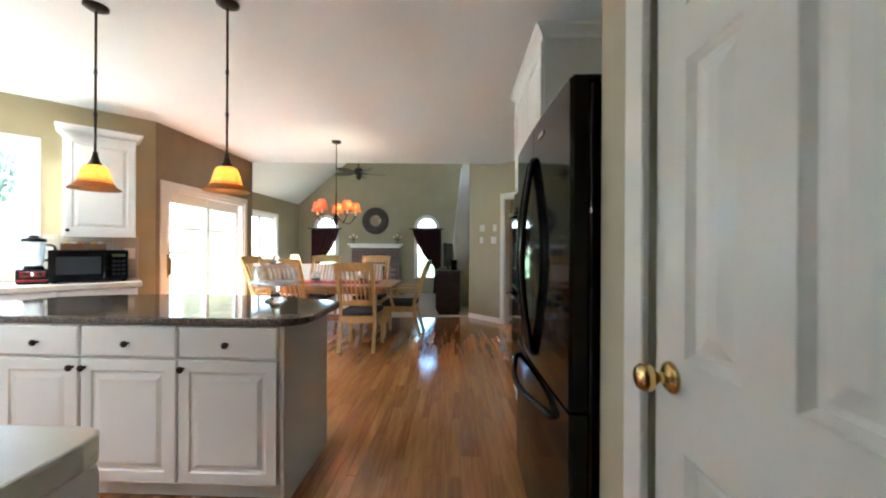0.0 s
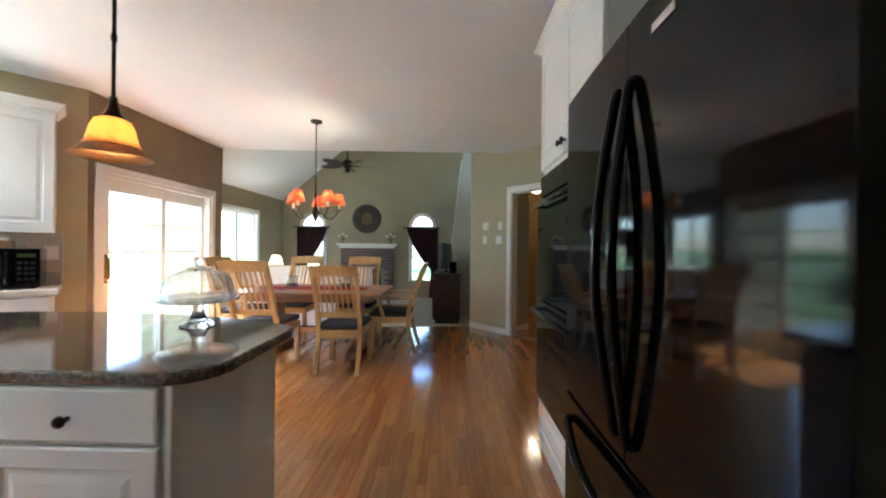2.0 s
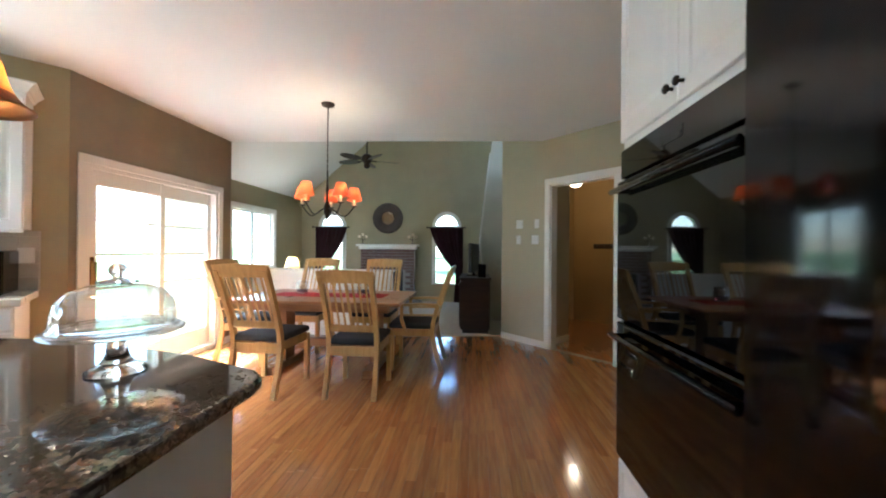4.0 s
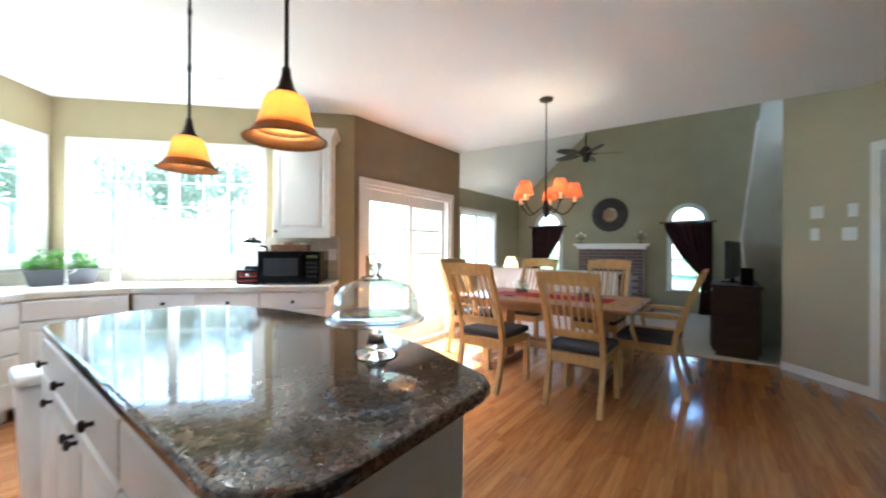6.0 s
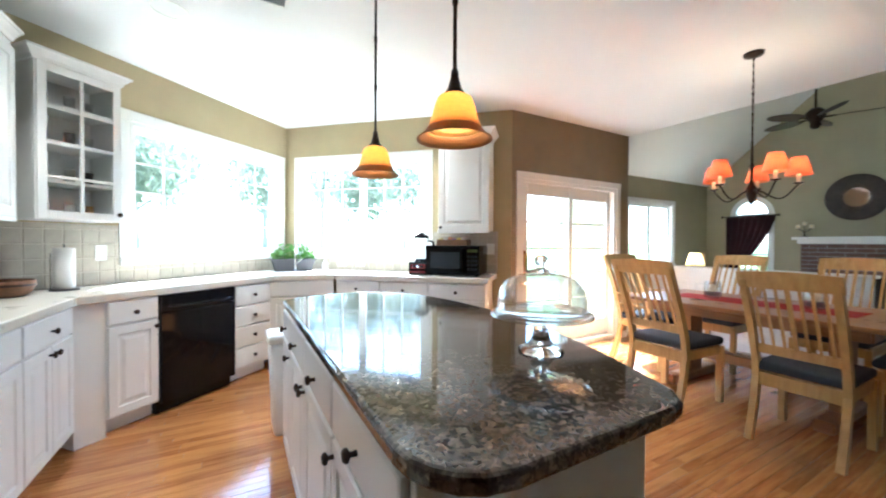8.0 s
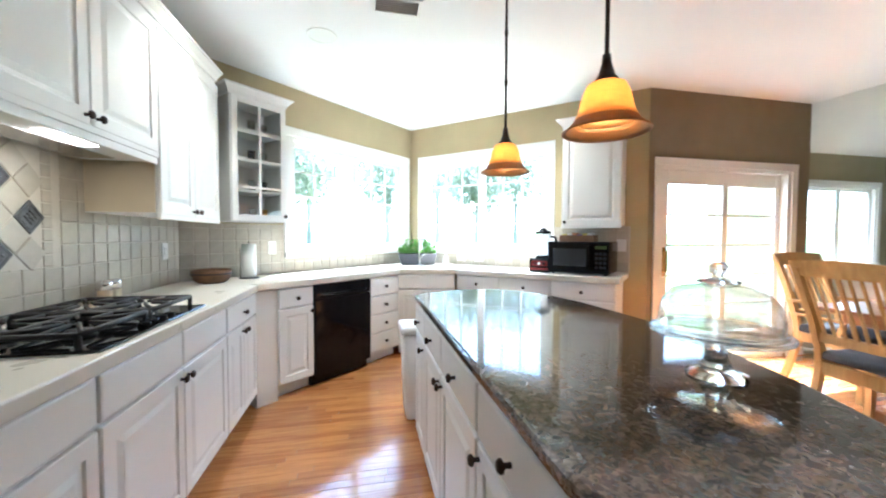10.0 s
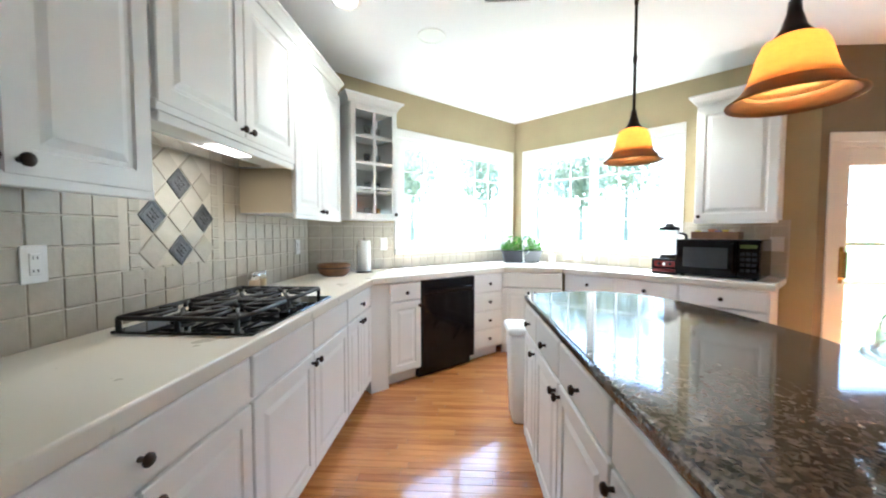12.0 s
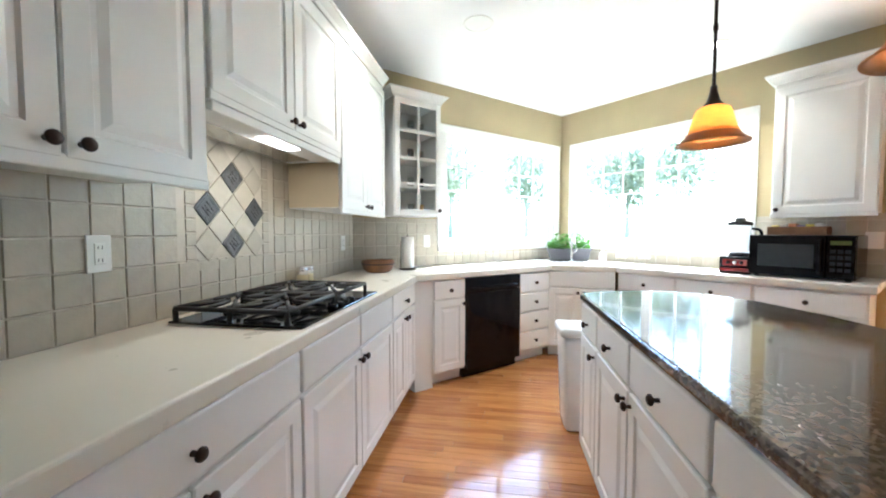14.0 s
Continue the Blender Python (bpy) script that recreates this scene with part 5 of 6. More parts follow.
for i in range(260):
    x, y = rnd.uniform(-0.23, 0.23), rnd.uniform(-0.075, 0.075)
    hgt = 0.14 + rnd.random() ** 1.3 * (0.17 if abs(x) < 0.16 else 0.10)
    m = Matrix.Translation((x, y, hgt)) @ Euler((rnd.uniform(-1, 1), rnd.uniform(-1, 1), rnd.uniform(0, 6.3))).to_matrix().to_4x4() @ Matrix.Scale(rnd.uniform(0.02, 0.036), 4)
    vs = [bm.verts.new(m @ Vector(p)) for p in ((-1, 0, 0), (-0.3, 0.45, 0.15), (0.6, 0.35, 0.1), (1, 0, -0.1), (0.6, -0.35, 0.1), (-0.3, -0.45, 0.15))]
    bm.faces.new(vs)
part("herbs", bm, LEAF, pl, "loose green herb leaves")["kind"] = "stuff"
bm = bmesh.new()
for i in range(40):
    x, y = rnd.uniform(-0.2, 0.2), rnd.uniform(-0.06, 0.06)
    tube(bm, (x, y, 0.12), (x + rnd.uniform(-0.03, 0.03), y + rnd.uniform(-0.02, 0.02), 0.26), 0.002, seg=5)
part("stems", bm, LEAF, pl)["kind"] = "stuff"

# sink and faucet
sx, sy = -4.58, 2.035
sk = thing("sink", pose(sx, sy, COUNTER, 0, 0, 90), "white inset corner kitchen sink", "sink")
bm = bmesh.new()
for a in ((-0.27, 0.27, -0.20, -0.18), (-0.27, 0.27, 0.18, 0.20), (-0.27, -0.25, -0.18, 0.18), (0.25, 0.27, -0.18, 0.18)):
    box(bm, *a, 0.0005, 0.006, bevel=0.002)
part("rim", bm, WHITE_PLASTIC, sk)
part("basin", B(-0.25, 0.25, -0.18, 0.18, 0.0003, 0.001), WHITE_PLASTIC, sk)
fc = thing("faucet", pose(sx - 0.24, sy, COUNTER, 0, 0, 0), "chrome gooseneck kitchen faucet with a side lever", "faucet")
pts = [(0, 0, 0.02), (0, 0, 0.22), (0.02, 0, 0.27), (0.06, 0, 0.295), (0.11, 0, 0.29), (0.145, 0, 0.26), (0.155, 0, 0.20)]
curve_tube("spout", pts, 0.012, CHROME, fc)
part("base", lathe([(0.0, 0.0), (0.028, 0.0), (0.026, 0.012), (0.018, 0.03), (0.0, 0.03)], 20), CHROME, fc, "", True)
part("lever", tube(bmesh.new(), (0.0, 0.02, 0.10), (0.03, 0.07, 0.15), 0.007, 0.005), CHROME, fc, "", True)
sb = thing("soap_bottle", pose(sx - 0.27, sy + 0.33, COUNTER), "white plastic soap dispenser bottle", "soap bottle")
part("bottle", lathe([(0.0, 0.0), (0.032, 0.0), (0.034, 0.02), (0.03, 0.09), (0.012, 0.12), (0.012, 0.135), (0.0, 0.135)], 20), WHITE_PLASTIC, sb, "", True)
part("pump", tube(tube(bmesh.new(), (0, 0, 0.13), (0, 0, 0.165), 0.005), (0, 0, 0.162), (0.04, 0, 0.160), 0.005), WHITE_PLASTIC, sb, "", True)

# microwave, tray, blender
mw = thing("microwave", M_W2 @ pose(2.295, -0.31, COUNTER, 0, 0, -3) @ Matrix.Scale(1.08, 4), "black countertop microwave oven", "microwave")
part("body", B(-0.255, 0.255, -0.16, 0.20, 0.012, 0.285, bevel=0.006), BLACK, mw)
d = part("door", B(-0.253, 0.125, -0.185, -0.162, 0.016, 0.282, bevel=0.004), BLACK, mw)
part("window", B(-0.205, 0.075, -0.188, -0.1855, 0.075, 0.225), SMOKE, d, "dark mesh window")
part("handle", B(0.092, 0.112, -0.215, -0.186, 0.04, 0.26, bevel=0.006), BLACK, d)
c = part("control_panel", B(0.128, 0.253, -0.183, -0.162, 0.016, 0.282, bevel=0.004), BLACK, mw)
part("display", B(0.145, 0.235, -0.1845, -0.1835, 0.225, 0.25), mat("display_green", (0.07, 0.10, 0.02), 0.3), c, "dull green display")
for i in range(4):
    for k in range(3):
        part("button", B(0.146 + k * 0.032, 0.170 + k * 0.032, -0.1845, -0.1832, 0.06 + i * 0.038, 0.082 + i * 0.038, bevel=0.0005), SMOKE, c)
for xx, yy in ((-0.22, -0.13), (0.22, -0.13), (-0.22, 0.17), (0.22, 0.17)):
    part("foot", lathe([(0.0, 0.0), (0.015, 0.0), (0.015, 0.012), (0.0, 0.012)], 10, at=(xx, yy, 0)), GREY_PLASTIC, mw)
tr = thing("wooden_tray", M_W2 @ pose(2.245, -0.24, COUNTER + 0.309), "dark brown box tray with packets on the microwave", "tray")
bm = B(-0.16, 0.16, -0.12, 0.12, 0, 0.01)
for a in ((-0.16, 0.16, -0.12, -0.108), (-0.16, 0.16, 0.108, 0.12), (-0.16, -0.148, -0.108, 0.108), (0.148, 0.16, -0.108, 0.108)):
    box(bm, *a, 0.01, 0.06, bevel=0.002)
part("box", bm, RATTAN, tr)
cols = ((0.7, 0.55, 0.1), (0.75, 0.72, 0.68), (0.55, 0.2, 0.1), (0.2, 0.15, 0.3))
for i in range(6):
    part("packet", B(-0.14 + i * 0.047, -0.10 + i * 0.047, -0.09, 0.06, 0.012, 0.07 + 0.006 * (i % 3), bevel=0.003), mat("packet_paper", cols[i % 4], 0.6), tr)
bl = thing("blender", M_W2 @ pose(1.92, -0.36, COUNTER) @ Matrix.Scale(1.06, 4), "red and black countertop blender with a clear jug", "blender")
part("base", prism([(-0.095, -0.10), (0.095, -0.10), (0.085, 0.09), (-0.085, 0.09)], 0.0, 0.13, bevel=0.012), BLACK, bl)
part("red_band", B(-0.09, 0.09, -0.104, -0.099, 0.02, 0.045, bevel=0.001), REDPLASTIC, bl, "red gloss band")
part("front_plate", B(-0.075, 0.075, -0.105, -0.0995, 0.06, 0.11, bevel=0.002), REDPLASTIC, bl, "dark red control plate")
for xx in (-0.04, 0.0, 0.04):
    bm = lathe([(0.0, 0.0), (0.014, 0.0), (0.011, 0.012), (0.0, 0.013)], 12)
    bmesh.ops.transform(bm, matrix=pose(xx, -0.105, 0.085, 90, 0, 0), verts=bm.verts)
    part("switch", bm, CHROME if xx == 0 else BLACK, bl, "", True)
p = part("jug", lathe([(0.0, 0.156), (0.05, 0.157), (0.058, 0.17), (0.075, 0.36)], 20), THIN, bl, "clear jug", True)
p.visible_shadow = False
part("collar", lathe([(0.0, 0.128), (0.065, 0.128), (0.06, 0.155), (0.0, 0.155)], 20), BLACK, bl, "", True)
part("lid", lathe([(0.0, 0.36), (0.08, 0.36), (0.075, 0.385), (0.035, 0.395), (0.03, 0.415), (0.0, 0.416)], 20), BLACK, bl, "black lid", True)
curve_tube("handle", [(0.06, 0, 0.20), (0.11, 0, 0.21), (0.125, 0, 0.26), (0.12, 0, 0.32), (0.074, 0, 0.335)], 0.011, BLACK, bl)


# ---- switches, outlets ----
def plate(name, m, w, h, label, cat, toggles=1, rocker=True, grp=""):
    ob = thing(name, m, label, cat, grp)
    part("cover", B(-w / 2, w / 2, -0.006, 0, -h / 2, h / 2, bevel=0.002), WHITE_PLASTIC, ob)
    for i in range(toggles):
        x = (i - (toggles - 1) / 2) * 0.046
        part("rocker" if rocker else "socket", B(x - 0.016, x + 0.016, -0.009, -0.006, -0.033, 0.033, bevel=0.001), WHITE_PLASTIC, ob)
        if not rocker:
            for z in (-0.02, 0.02):
                for dx in (-0.006, 0.006):
                    part("slot", B(x + dx - 0.0012, x + dx + 0.0012, -0.0098, -0.009, z - 0.005, z + 0.005), GREY_PLASTIC, ob)
    return ob


plate("wall_outlet", M_SOUTH @ pose(0.885, -0.014, 1.175), 0.075, 0.118, "white double wall outlet on the tiled backsplash", "outlet", 1, False)
plate("wall_outlet", M_SOUTH @ pose(2.70, -0.014, 1.156), 0.075, 0.118, "white wall outlet on the tiled backsplash", "outlet", 1, False)
plate("light_switch", M_W1 @ pose(0.743, -0.014, 1.157), 0.075, 0.118, "white wall switch on the tiled backsplash", "switch")
plate("wall_outlet", M_W2 @ pose(0.80, -0.014, 1.004, 0, 90, 0), 0.075, 0.118, "white sideways outlet under the window", "outlet", 1, False)
plate("wall_outlet", M_W2 @ pose(1.04, -0.014, 1.004, 0, 90, 0), 0.075, 0.118, "white sideways outlet under the window", "outlet", 1, False)
plate("light_switch", M_W2 @ pose(2.605, -0.014, 1.185), 0.09, 0.118, "white wall switch beside the microwave", "switch")
for s, z, w in ((0.33, 1.622, 0.115), (0.62, 1.617, 0.075), (0.312, 1.41, 0.075), (0.595, 1.406, 0.115)):
    plate("light_switch", M_DIAG @ pose(s, 0, z), w, 0.118, "white light switch plate on the khaki wall", "switch", 2 if w > 0.1 else 1, grp="switches by the doorway")

# ---- living room ----
fp = thing("fireplace", pose(-2.325, FAR_Y, 0), "brick fireplace with a white wooden mantel", "fireplace")
part("core", B(-0.66, -0.38, -0.14, -0.002, 0, 1.27), MORTAR, fp)
part("core", B(0.38, 0.66, -0.14, -0.002, 0, 1.27), MORTAR, fp)
part("core", B(-0.38, 0.38, -0.14, -0.002, 0.76, 1.27), MORTAR, fp)
part("firebox", B(-0.38, 0.38, -0.03, -0.002, 0.0, 0.76), IRON, fp, "black firebox")
part("hearth", B(-0.85, 0.85, -0.55, -0.141, 0.0, 0.07, bevel=0.006), MORTAR, fp)
mt = part("mantel_shelf", B(-0.755, 0.755, -0.25, -0.002, 1.34, 1.39, bevel=0.006), TRIM, fp, "white mantel shelf")
part("moulding", B(-0.70, 0.70, -0.19, -0.002, 1.27, 1.34, bevel=0.012), TRIM, mt)
brick_mesh = {}
for half in (0.104, 0.049):
    me = bpy.data.meshes.new("brick")
    bm = B(-half, half, -0.012, 0.0, -0.029, 0.029, bevel=0.003)
    bm.to_mesh(me)
    bm.free()
    me.materials.append(BRICK)
    brick_mesh[half] = me
for r in range(18):
    z = 0.035 + r * 0.0705
    row = [(-0.55 + c * 0.22, 0.104) for c in range(6)] if r % 2 == 0 else [(-0.605, 0.049)] + [(-0.44 + c * 0.22, 0.104) for c in range(5)] + [(0.605, 0.049)]
    for x, half in row:
        if abs(x) - half < 0.375 and z < 0.80:
            continue
        b = new("brick", brick_mesh[half])
        b.parent = fp
        b.matrix_local = pose(x, -0.14, z)
mr = thing("wall_mirror", pose(-2.355, FAR_Y - 0.002, 2.03, 90, 0, 0), "round mirror with a wide dark carved frame", "mirror")
part("frame", lathe([(0.155, 0.0), (0.155, 0.028), (0.20, 0.04), (0.25, 0.03), (0.30, 0.042), (0.36, 0.035), (0.375, 0.02), (0.375, 0.0)], 48, closed=True), mat("carved_dark_frame", (0.05, 0.035, 0.028), 0.5, var=0.5, scale=40.0, bump=0.8, bscale=60), mr, "dark carved frame", True)
part("glass", lathe([(0.0, 0.012), (0.156, 0.012)], 40), mat("mirror_silver", (0.85, 0.85, 0.85), 0.02, 1.0, var=0.0), mr, "mirror glass")
for dx in (-0.615, 0.61):
    ob = thing("candle_holder", pose(-2.325 + dx, FAR_Y - 0.14, 1.391), "metal candle holder with small pale candles on the mantel", "candle holder", "candle holders on the mantel")
    bm = lathe([(0.0, 0.0), (0.06, 0.0), (0.05, 0.012), (0.012, 0.02), (0.010, 0.10), (0.0, 0.10)], 14)
    for a in (-1, 0, 1):
        tube(bm, (0, 0, 0.08), (a * 0.09, 0, 0.15 + 0.05 * (a == 0)), 0.007)
    part("stand", bm, BRONZE, ob, "", True)
    for a in (-1, 0, 1):
        part("candle", lathe([(0.0, 0.0), (0.026, 0.0), (0.028, 0.06), (0.0, 0.06)], 12, at=(a * 0.09, 0, 0.15 + 0.05 * (a == 0))), LINEN, ob, "pale candle", True)


def arch_window(name, cx, w):
    ob = thing(name, pose(cx, FAR_Y, 0), "white round-headed window with a low sill", "window")
    ob["kind"] = "structure"
    n = 14
    outer = [(w / 2 + 0.06, ARCH_SILL)] + [((w / 2 + 0.06) * math.cos(math.pi * i / n), ARCH_SPRING + (w / 2 + 0.06) * math.sin(math.pi * i / n)) for i in range(n + 1)] + [(-w / 2 - 0.06, ARCH_SILL)]
    inner = [(w / 2 - 0.03, ARCH_SILL)] + [((w / 2 - 0.03) * math.cos(math.pi * i / n), ARCH_SPRING + (w / 2 - 0.03) * math.sin(math.pi * i / n)) for i in range(n + 1)] + [(-w / 2 + 0.03, ARCH_SILL)]
    bm = bmesh.new()
    for i in range(len(outer) - 1):
        q = (outer[i], outer[i + 1], inner[i + 1], inner[i])
        f0 = [bm.verts.new((x, -0.02, z)) for x, z in q]
        f1 = [bm.verts.new((x, 0.06, z)) for x, z in q]
        bm.faces.new(f0)
        bm.faces.new((f0[3], f0[2], f1[2], f1[3]))
        bm.faces.new((f0[1], f0[0], f1[0], f1[1]))
    bmesh.ops.recalc_face_normals(bm, faces=bm.faces)
    part("window_frame", bm, TRIM, ob)
    part("window_sill", B(-w / 2 - 0.07, w / 2 + 0.07, -0.05, 0.06, ARCH_SILL - 0.03, ARCH_SILL + 0.004, bevel=0.005), TRIM, ob)
    g = part("pane", B(-w / 2 + 0.031, w / 2 - 0.031, 0.04, 0.044, ARCH_SILL + 0.005, ARCH_SPRING), GLASS, ob)
    g.visible_shadow = False
    bm = prism([((w / 2 - 0.032) * math.cos(math.pi * i / n), (w / 2 - 0.032) * math.sin(math.pi * i / n)) for i in range(n + 1)], 0.0, 0.004)
    bmesh.ops.transform(bm, matrix=Matrix.Translation((0, 0.044, ARCH_SPRING + 0.001)) @ Matrix.Rotation(radians(90), 4, "X"), verts=bm.verts)
    g = part("pane", bm, GLASS, ob)
    g.visible_shadow = False
    for z in (ARCH_SPRING, 1.06):
        part("muntin", B(-w / 2 + 0.031, w / 2 - 0.031, 0.022, 0.038, z - 0.014, z + 0.014), TRIM, ob)
    for z in (0.74, 1.38):
        part("muntin", B(-w / 2 + 0.031, w / 2 - 0.031, 0.024, 0.034, z - 0.008, z + 0.008), TRIM, ob)


for i, (cx, w) in enumerate(ARCHES):
    arch_window("window_%d" % (4 + i), cx, w)
    side = -1 if i == 0 else 1
    rod = thing("curtain_rod", pose(cx - 0.01, FAR_Y - 0.09, 1.806), "thin dark curtain rod", "curtain rod", "curtain rods")
    part("rod", tube(bmesh.new(), (-0.44, 0, 0), (0.44, 0, 0), 0.012), BRONZE, rod, "", True)
    for sx in (-1, 1):
        bm = bmesh.new()
        bmesh.ops.create_uvsphere(bm, u_segments=10, v_segments=8, radius=0.024, matrix=Matrix.Translation((sx * 0.45, 0, 0)))
        part("finial", bm, BRONZE, rod, "", True)
        part("bracket", tube(bmesh.new(), (sx * 0.39, 0, 0), (sx * 0.39, 0.086, 0), 0.008), BRONZE, rod)
    # curtain swept aside: its free edge runs in a curve from the far top to the tieback
    bm = bmesh.new()
    U, Vn = 36, 24
    grid = []
    tie, bot = 0.72, (0.0 if i else 0.25)
    for v in range(Vn + 1):
        z = 1.796 - (1.796 - bot) * v / Vn
        k = min(1.0, (1.796 - z) / (1.796 - tie))
        wide = 0.40 + 0.40 * (1 - k ** 1.9) - 0.23 * k
        if z < tie:
            wide = 0.17 + 0.06 * (tie - z)
        row = []
        for u in range(U + 1):
            uu = u / U
            x = side * (0.40 - uu * wide)
            sag = 0.0
            row.append(bm.verts.new((cx + x, FAR_Y - 0.075 - 0.022 * math.sin(uu * 46) - 0.012 * math.sin(uu * 17 + z * 4), z + sag)))
        grid.append(row)
    for v in range(Vn):
        for u in range(U):
            bm.faces.new((grid[v][u], grid[v][u + 1], grid[v + 1][u + 1], grid[v + 1][u]))
    r = bmesh.ops.solidify(bm, geom=bm.faces[:], thickness=0.004)
    ob = part("curtain", bm, CURTAIN, None, "", True)
    tagged(ob, "dark burgundy curtain swept to one side of the arched window", "curtain", "curtains at the arched windows")

# TV stand and things on it
tv = thing("tv_stand", pose(-0.24, 7.40, 0.012), "dark espresso wooden television cabinet on the carpet", "tv stand")
part("body", B(-0.20, 0.24, -0.52, 0.52, 0.06, 0.80, bevel=0.005), DARKWOOD, tv)
part("top", B(-0.22, 0.26, -0.55, 0.55, 0.801, 0.835, bevel=0.006), DARKWOOD, tv)
part("plinth", B(-0.17, 0.22, -0.49, 0.49, 0.0, 0.059), DARKWOOD, tv)
for k in range(2):
    p = part("door", panel_bm(0.48, 0.66, x0=0, z0=0.1), DARKWOOD, tv)
    p.matrix_local = pose(-0.201, 0.50 - k * 0.505, 0, 0, 0, -90)
    knob(p, 0.44 if k == 0 else 0.04, 0.45)
t2 = thing("television", pose(-0.24, 7.47, 0.848, 0, 0, -9), "black flat television seen edge-on on the cabinet", "television")
part("panel", B(-0.03, 0.03, -0.40, 0.40, 0.06, 0.52, bevel=0.008), SCREEN, t2)
part("stand", B(-0.10, 0.10, -0.16, 0.16, 0.0, 0.015, bevel=0.004), BLACK, t2)
part("neck", B(-0.02, 0.02, -0.05, 0.05, 0.015, 0.07), BLACK, t2)
sp2 = thing("speaker_box", pose(-0.12, 7.04, 0.848), "small black speaker on the television cabinet", "speaker")
part("case", B(-0.06, 0.06, -0.07, 0.07, 0, 0.20, bevel=0.006), BLACK, sp2)
part("grille", B(-0.062, -0.0605, -0.055, 0.055, 0.02, 0.18), GREY_PLASTIC, sp2)

# ceiling fan
fan = thing("ceiling_fan", pose(-2.286, 8.2, 2.94), "dark bronze five-blade ceiling fan on a long rod", "ceiling fan")
part("rod", tube(bmesh.new(), (0, 0, 0.1), (0, 0, 1.46), 0.014), BRONZE, fan, "", True)
part("motor", lathe([(0.0, 0.14), (0.05, 0.13), (0.10, 0.08), (0.105, 0.02), (0.07, -0.03), (0.05, -0.06), (0.06, -0.10), (0.035, -0.14), (0.0, -0.145)], 24), BRONZE, fan, "", True)
for i in range(5):
    a = radians(72 * i + 22)
    n = 9
    bm = bmesh.new()
    out = []
    for t in range(n + 1):
        u = t / n
        ww = 0.035 + 0.05 * math.sin(math.pi * min(1, u * 0.85 + 0.12))
        if t == n:
            ww = 0.02
        out.append((0.17 + 0.44 * u, ww))
    lo = [bm.verts.new((x, -w_, -0.25 * w_)) for x, w_ in out] + [bm.verts.new((x, w_, 0.25 * w_)) for x, w_ in reversed(out)]
    f = bm.faces.new(lo)
    r = bmesh.ops.extrude_face_region(bm, geom=[f])
    bmesh.ops.translate(bm, verts=[v for v in r["geom"] if isinstance(v, bmesh.types.BMVert)], vec=(0, 0, 0.008))
    bmesh.ops.recalc_face_normals(bm, faces=bm.faces)
    bmesh.ops.transform(bm, matrix=Matrix.Rotation(a, 4, "Z"), verts=bm.verts)
    bl_ = part("blade", bm, DARKWOOD, fan)
    part("blade_iron", tube(bmesh.new(), (0.08 * math.cos(a), 0.08 * math.sin(a), 0.0), (0.19 * math.cos(a), 0.19 * math.sin(a), 0.0), 0.012), BRONZE, bl_)

# table lamp behind the half wall
et = thing("end_table", pose(-3.64, 8.0, 0.012), "dark wooden end table", "side table")
part("top", B(-0.28, 0.28, -0.28, 0.28, 0.56, 0.60, bevel=0.006), DARKWOOD, et)
for sx_ in (-1, 1):
    for sy_ in (-1, 1):
        part("leg", B(sx_ * 0.24 - 0.02, sx_ * 0.24 + 0.02, sy_ * 0.24 - 0.02, sy_ * 0.24 + 0.02, 0, 0.56), DARKWOOD, et)
lp = thing("table_lamp", pose(-3.64, 8.0, 0.612), "table lamp with a cream shade, lit", "table lamp")
part("base", lathe([(0.0, 0.0), (0.08, 0.0), (0.075, 0.015), (0.02, 0.03), (0.035, 0.10), (0.045, 0.16), (0.015, 0.24), (0.012, 0.32), (0.0, 0.32)], 20), BRONZE, lp, "", True)
part("shade", lathe([(0.145, 0.28), (0.075, 0.50), (0.073, 0.50), (0.143, 0.28)], 26, closed=True), LINEN, lp, "cream fabric shade", True)
bulb_light(pose(-3.64, 8.0, 1.0), 2.5, 0.03)

# hall lamp
hl = thing("hall_lamp", M_DIAG @ pose(0.40, 1.25, CEIL_Z), "white glass hall ceiling lamp, lit", "ceiling light")
part("base", lathe([(0.0, 0.0), (0.09, 0.0), (0.085, -0.03), (0.012, -0.035), (0.012, -0.27), (0.0, -0.27)], 22), BRONZE, hl, "", True)
part("bowl", lathe([(0.0, -0.26), (0.05, -0.27), (0.105, -0.32), (0.10, -0.37), (0.065, -0.41), (0.0, -0.43)], 22), glow("lit_opal_glass", (1.0, 0.80, 0.50), 0.6), hl, "glowing opal bowl", True)
bulb_light(M_DIAG @ pose(0.40, 1.25, CEIL_Z - 0.50), 0.9, 0.06)
hk = thing("coat_rack", M_DIAG @ pose(0.46, 2.195, 1.35), "dark wooden coat hook rail on the hall wall", "coat rack")
part("rail", B(-0.28, 0.28, -0.02, 0, -0.04, 0.04, bevel=0.004), DARKWOOD, hk)
for k in range(4):
    part("hook", tube(bmesh.new(), (-0.2 + k * 0.133, -0.02, 0.0), (-0.2 + k * 0.133, -0.07, 0.02), 0.008), IRON, hk)

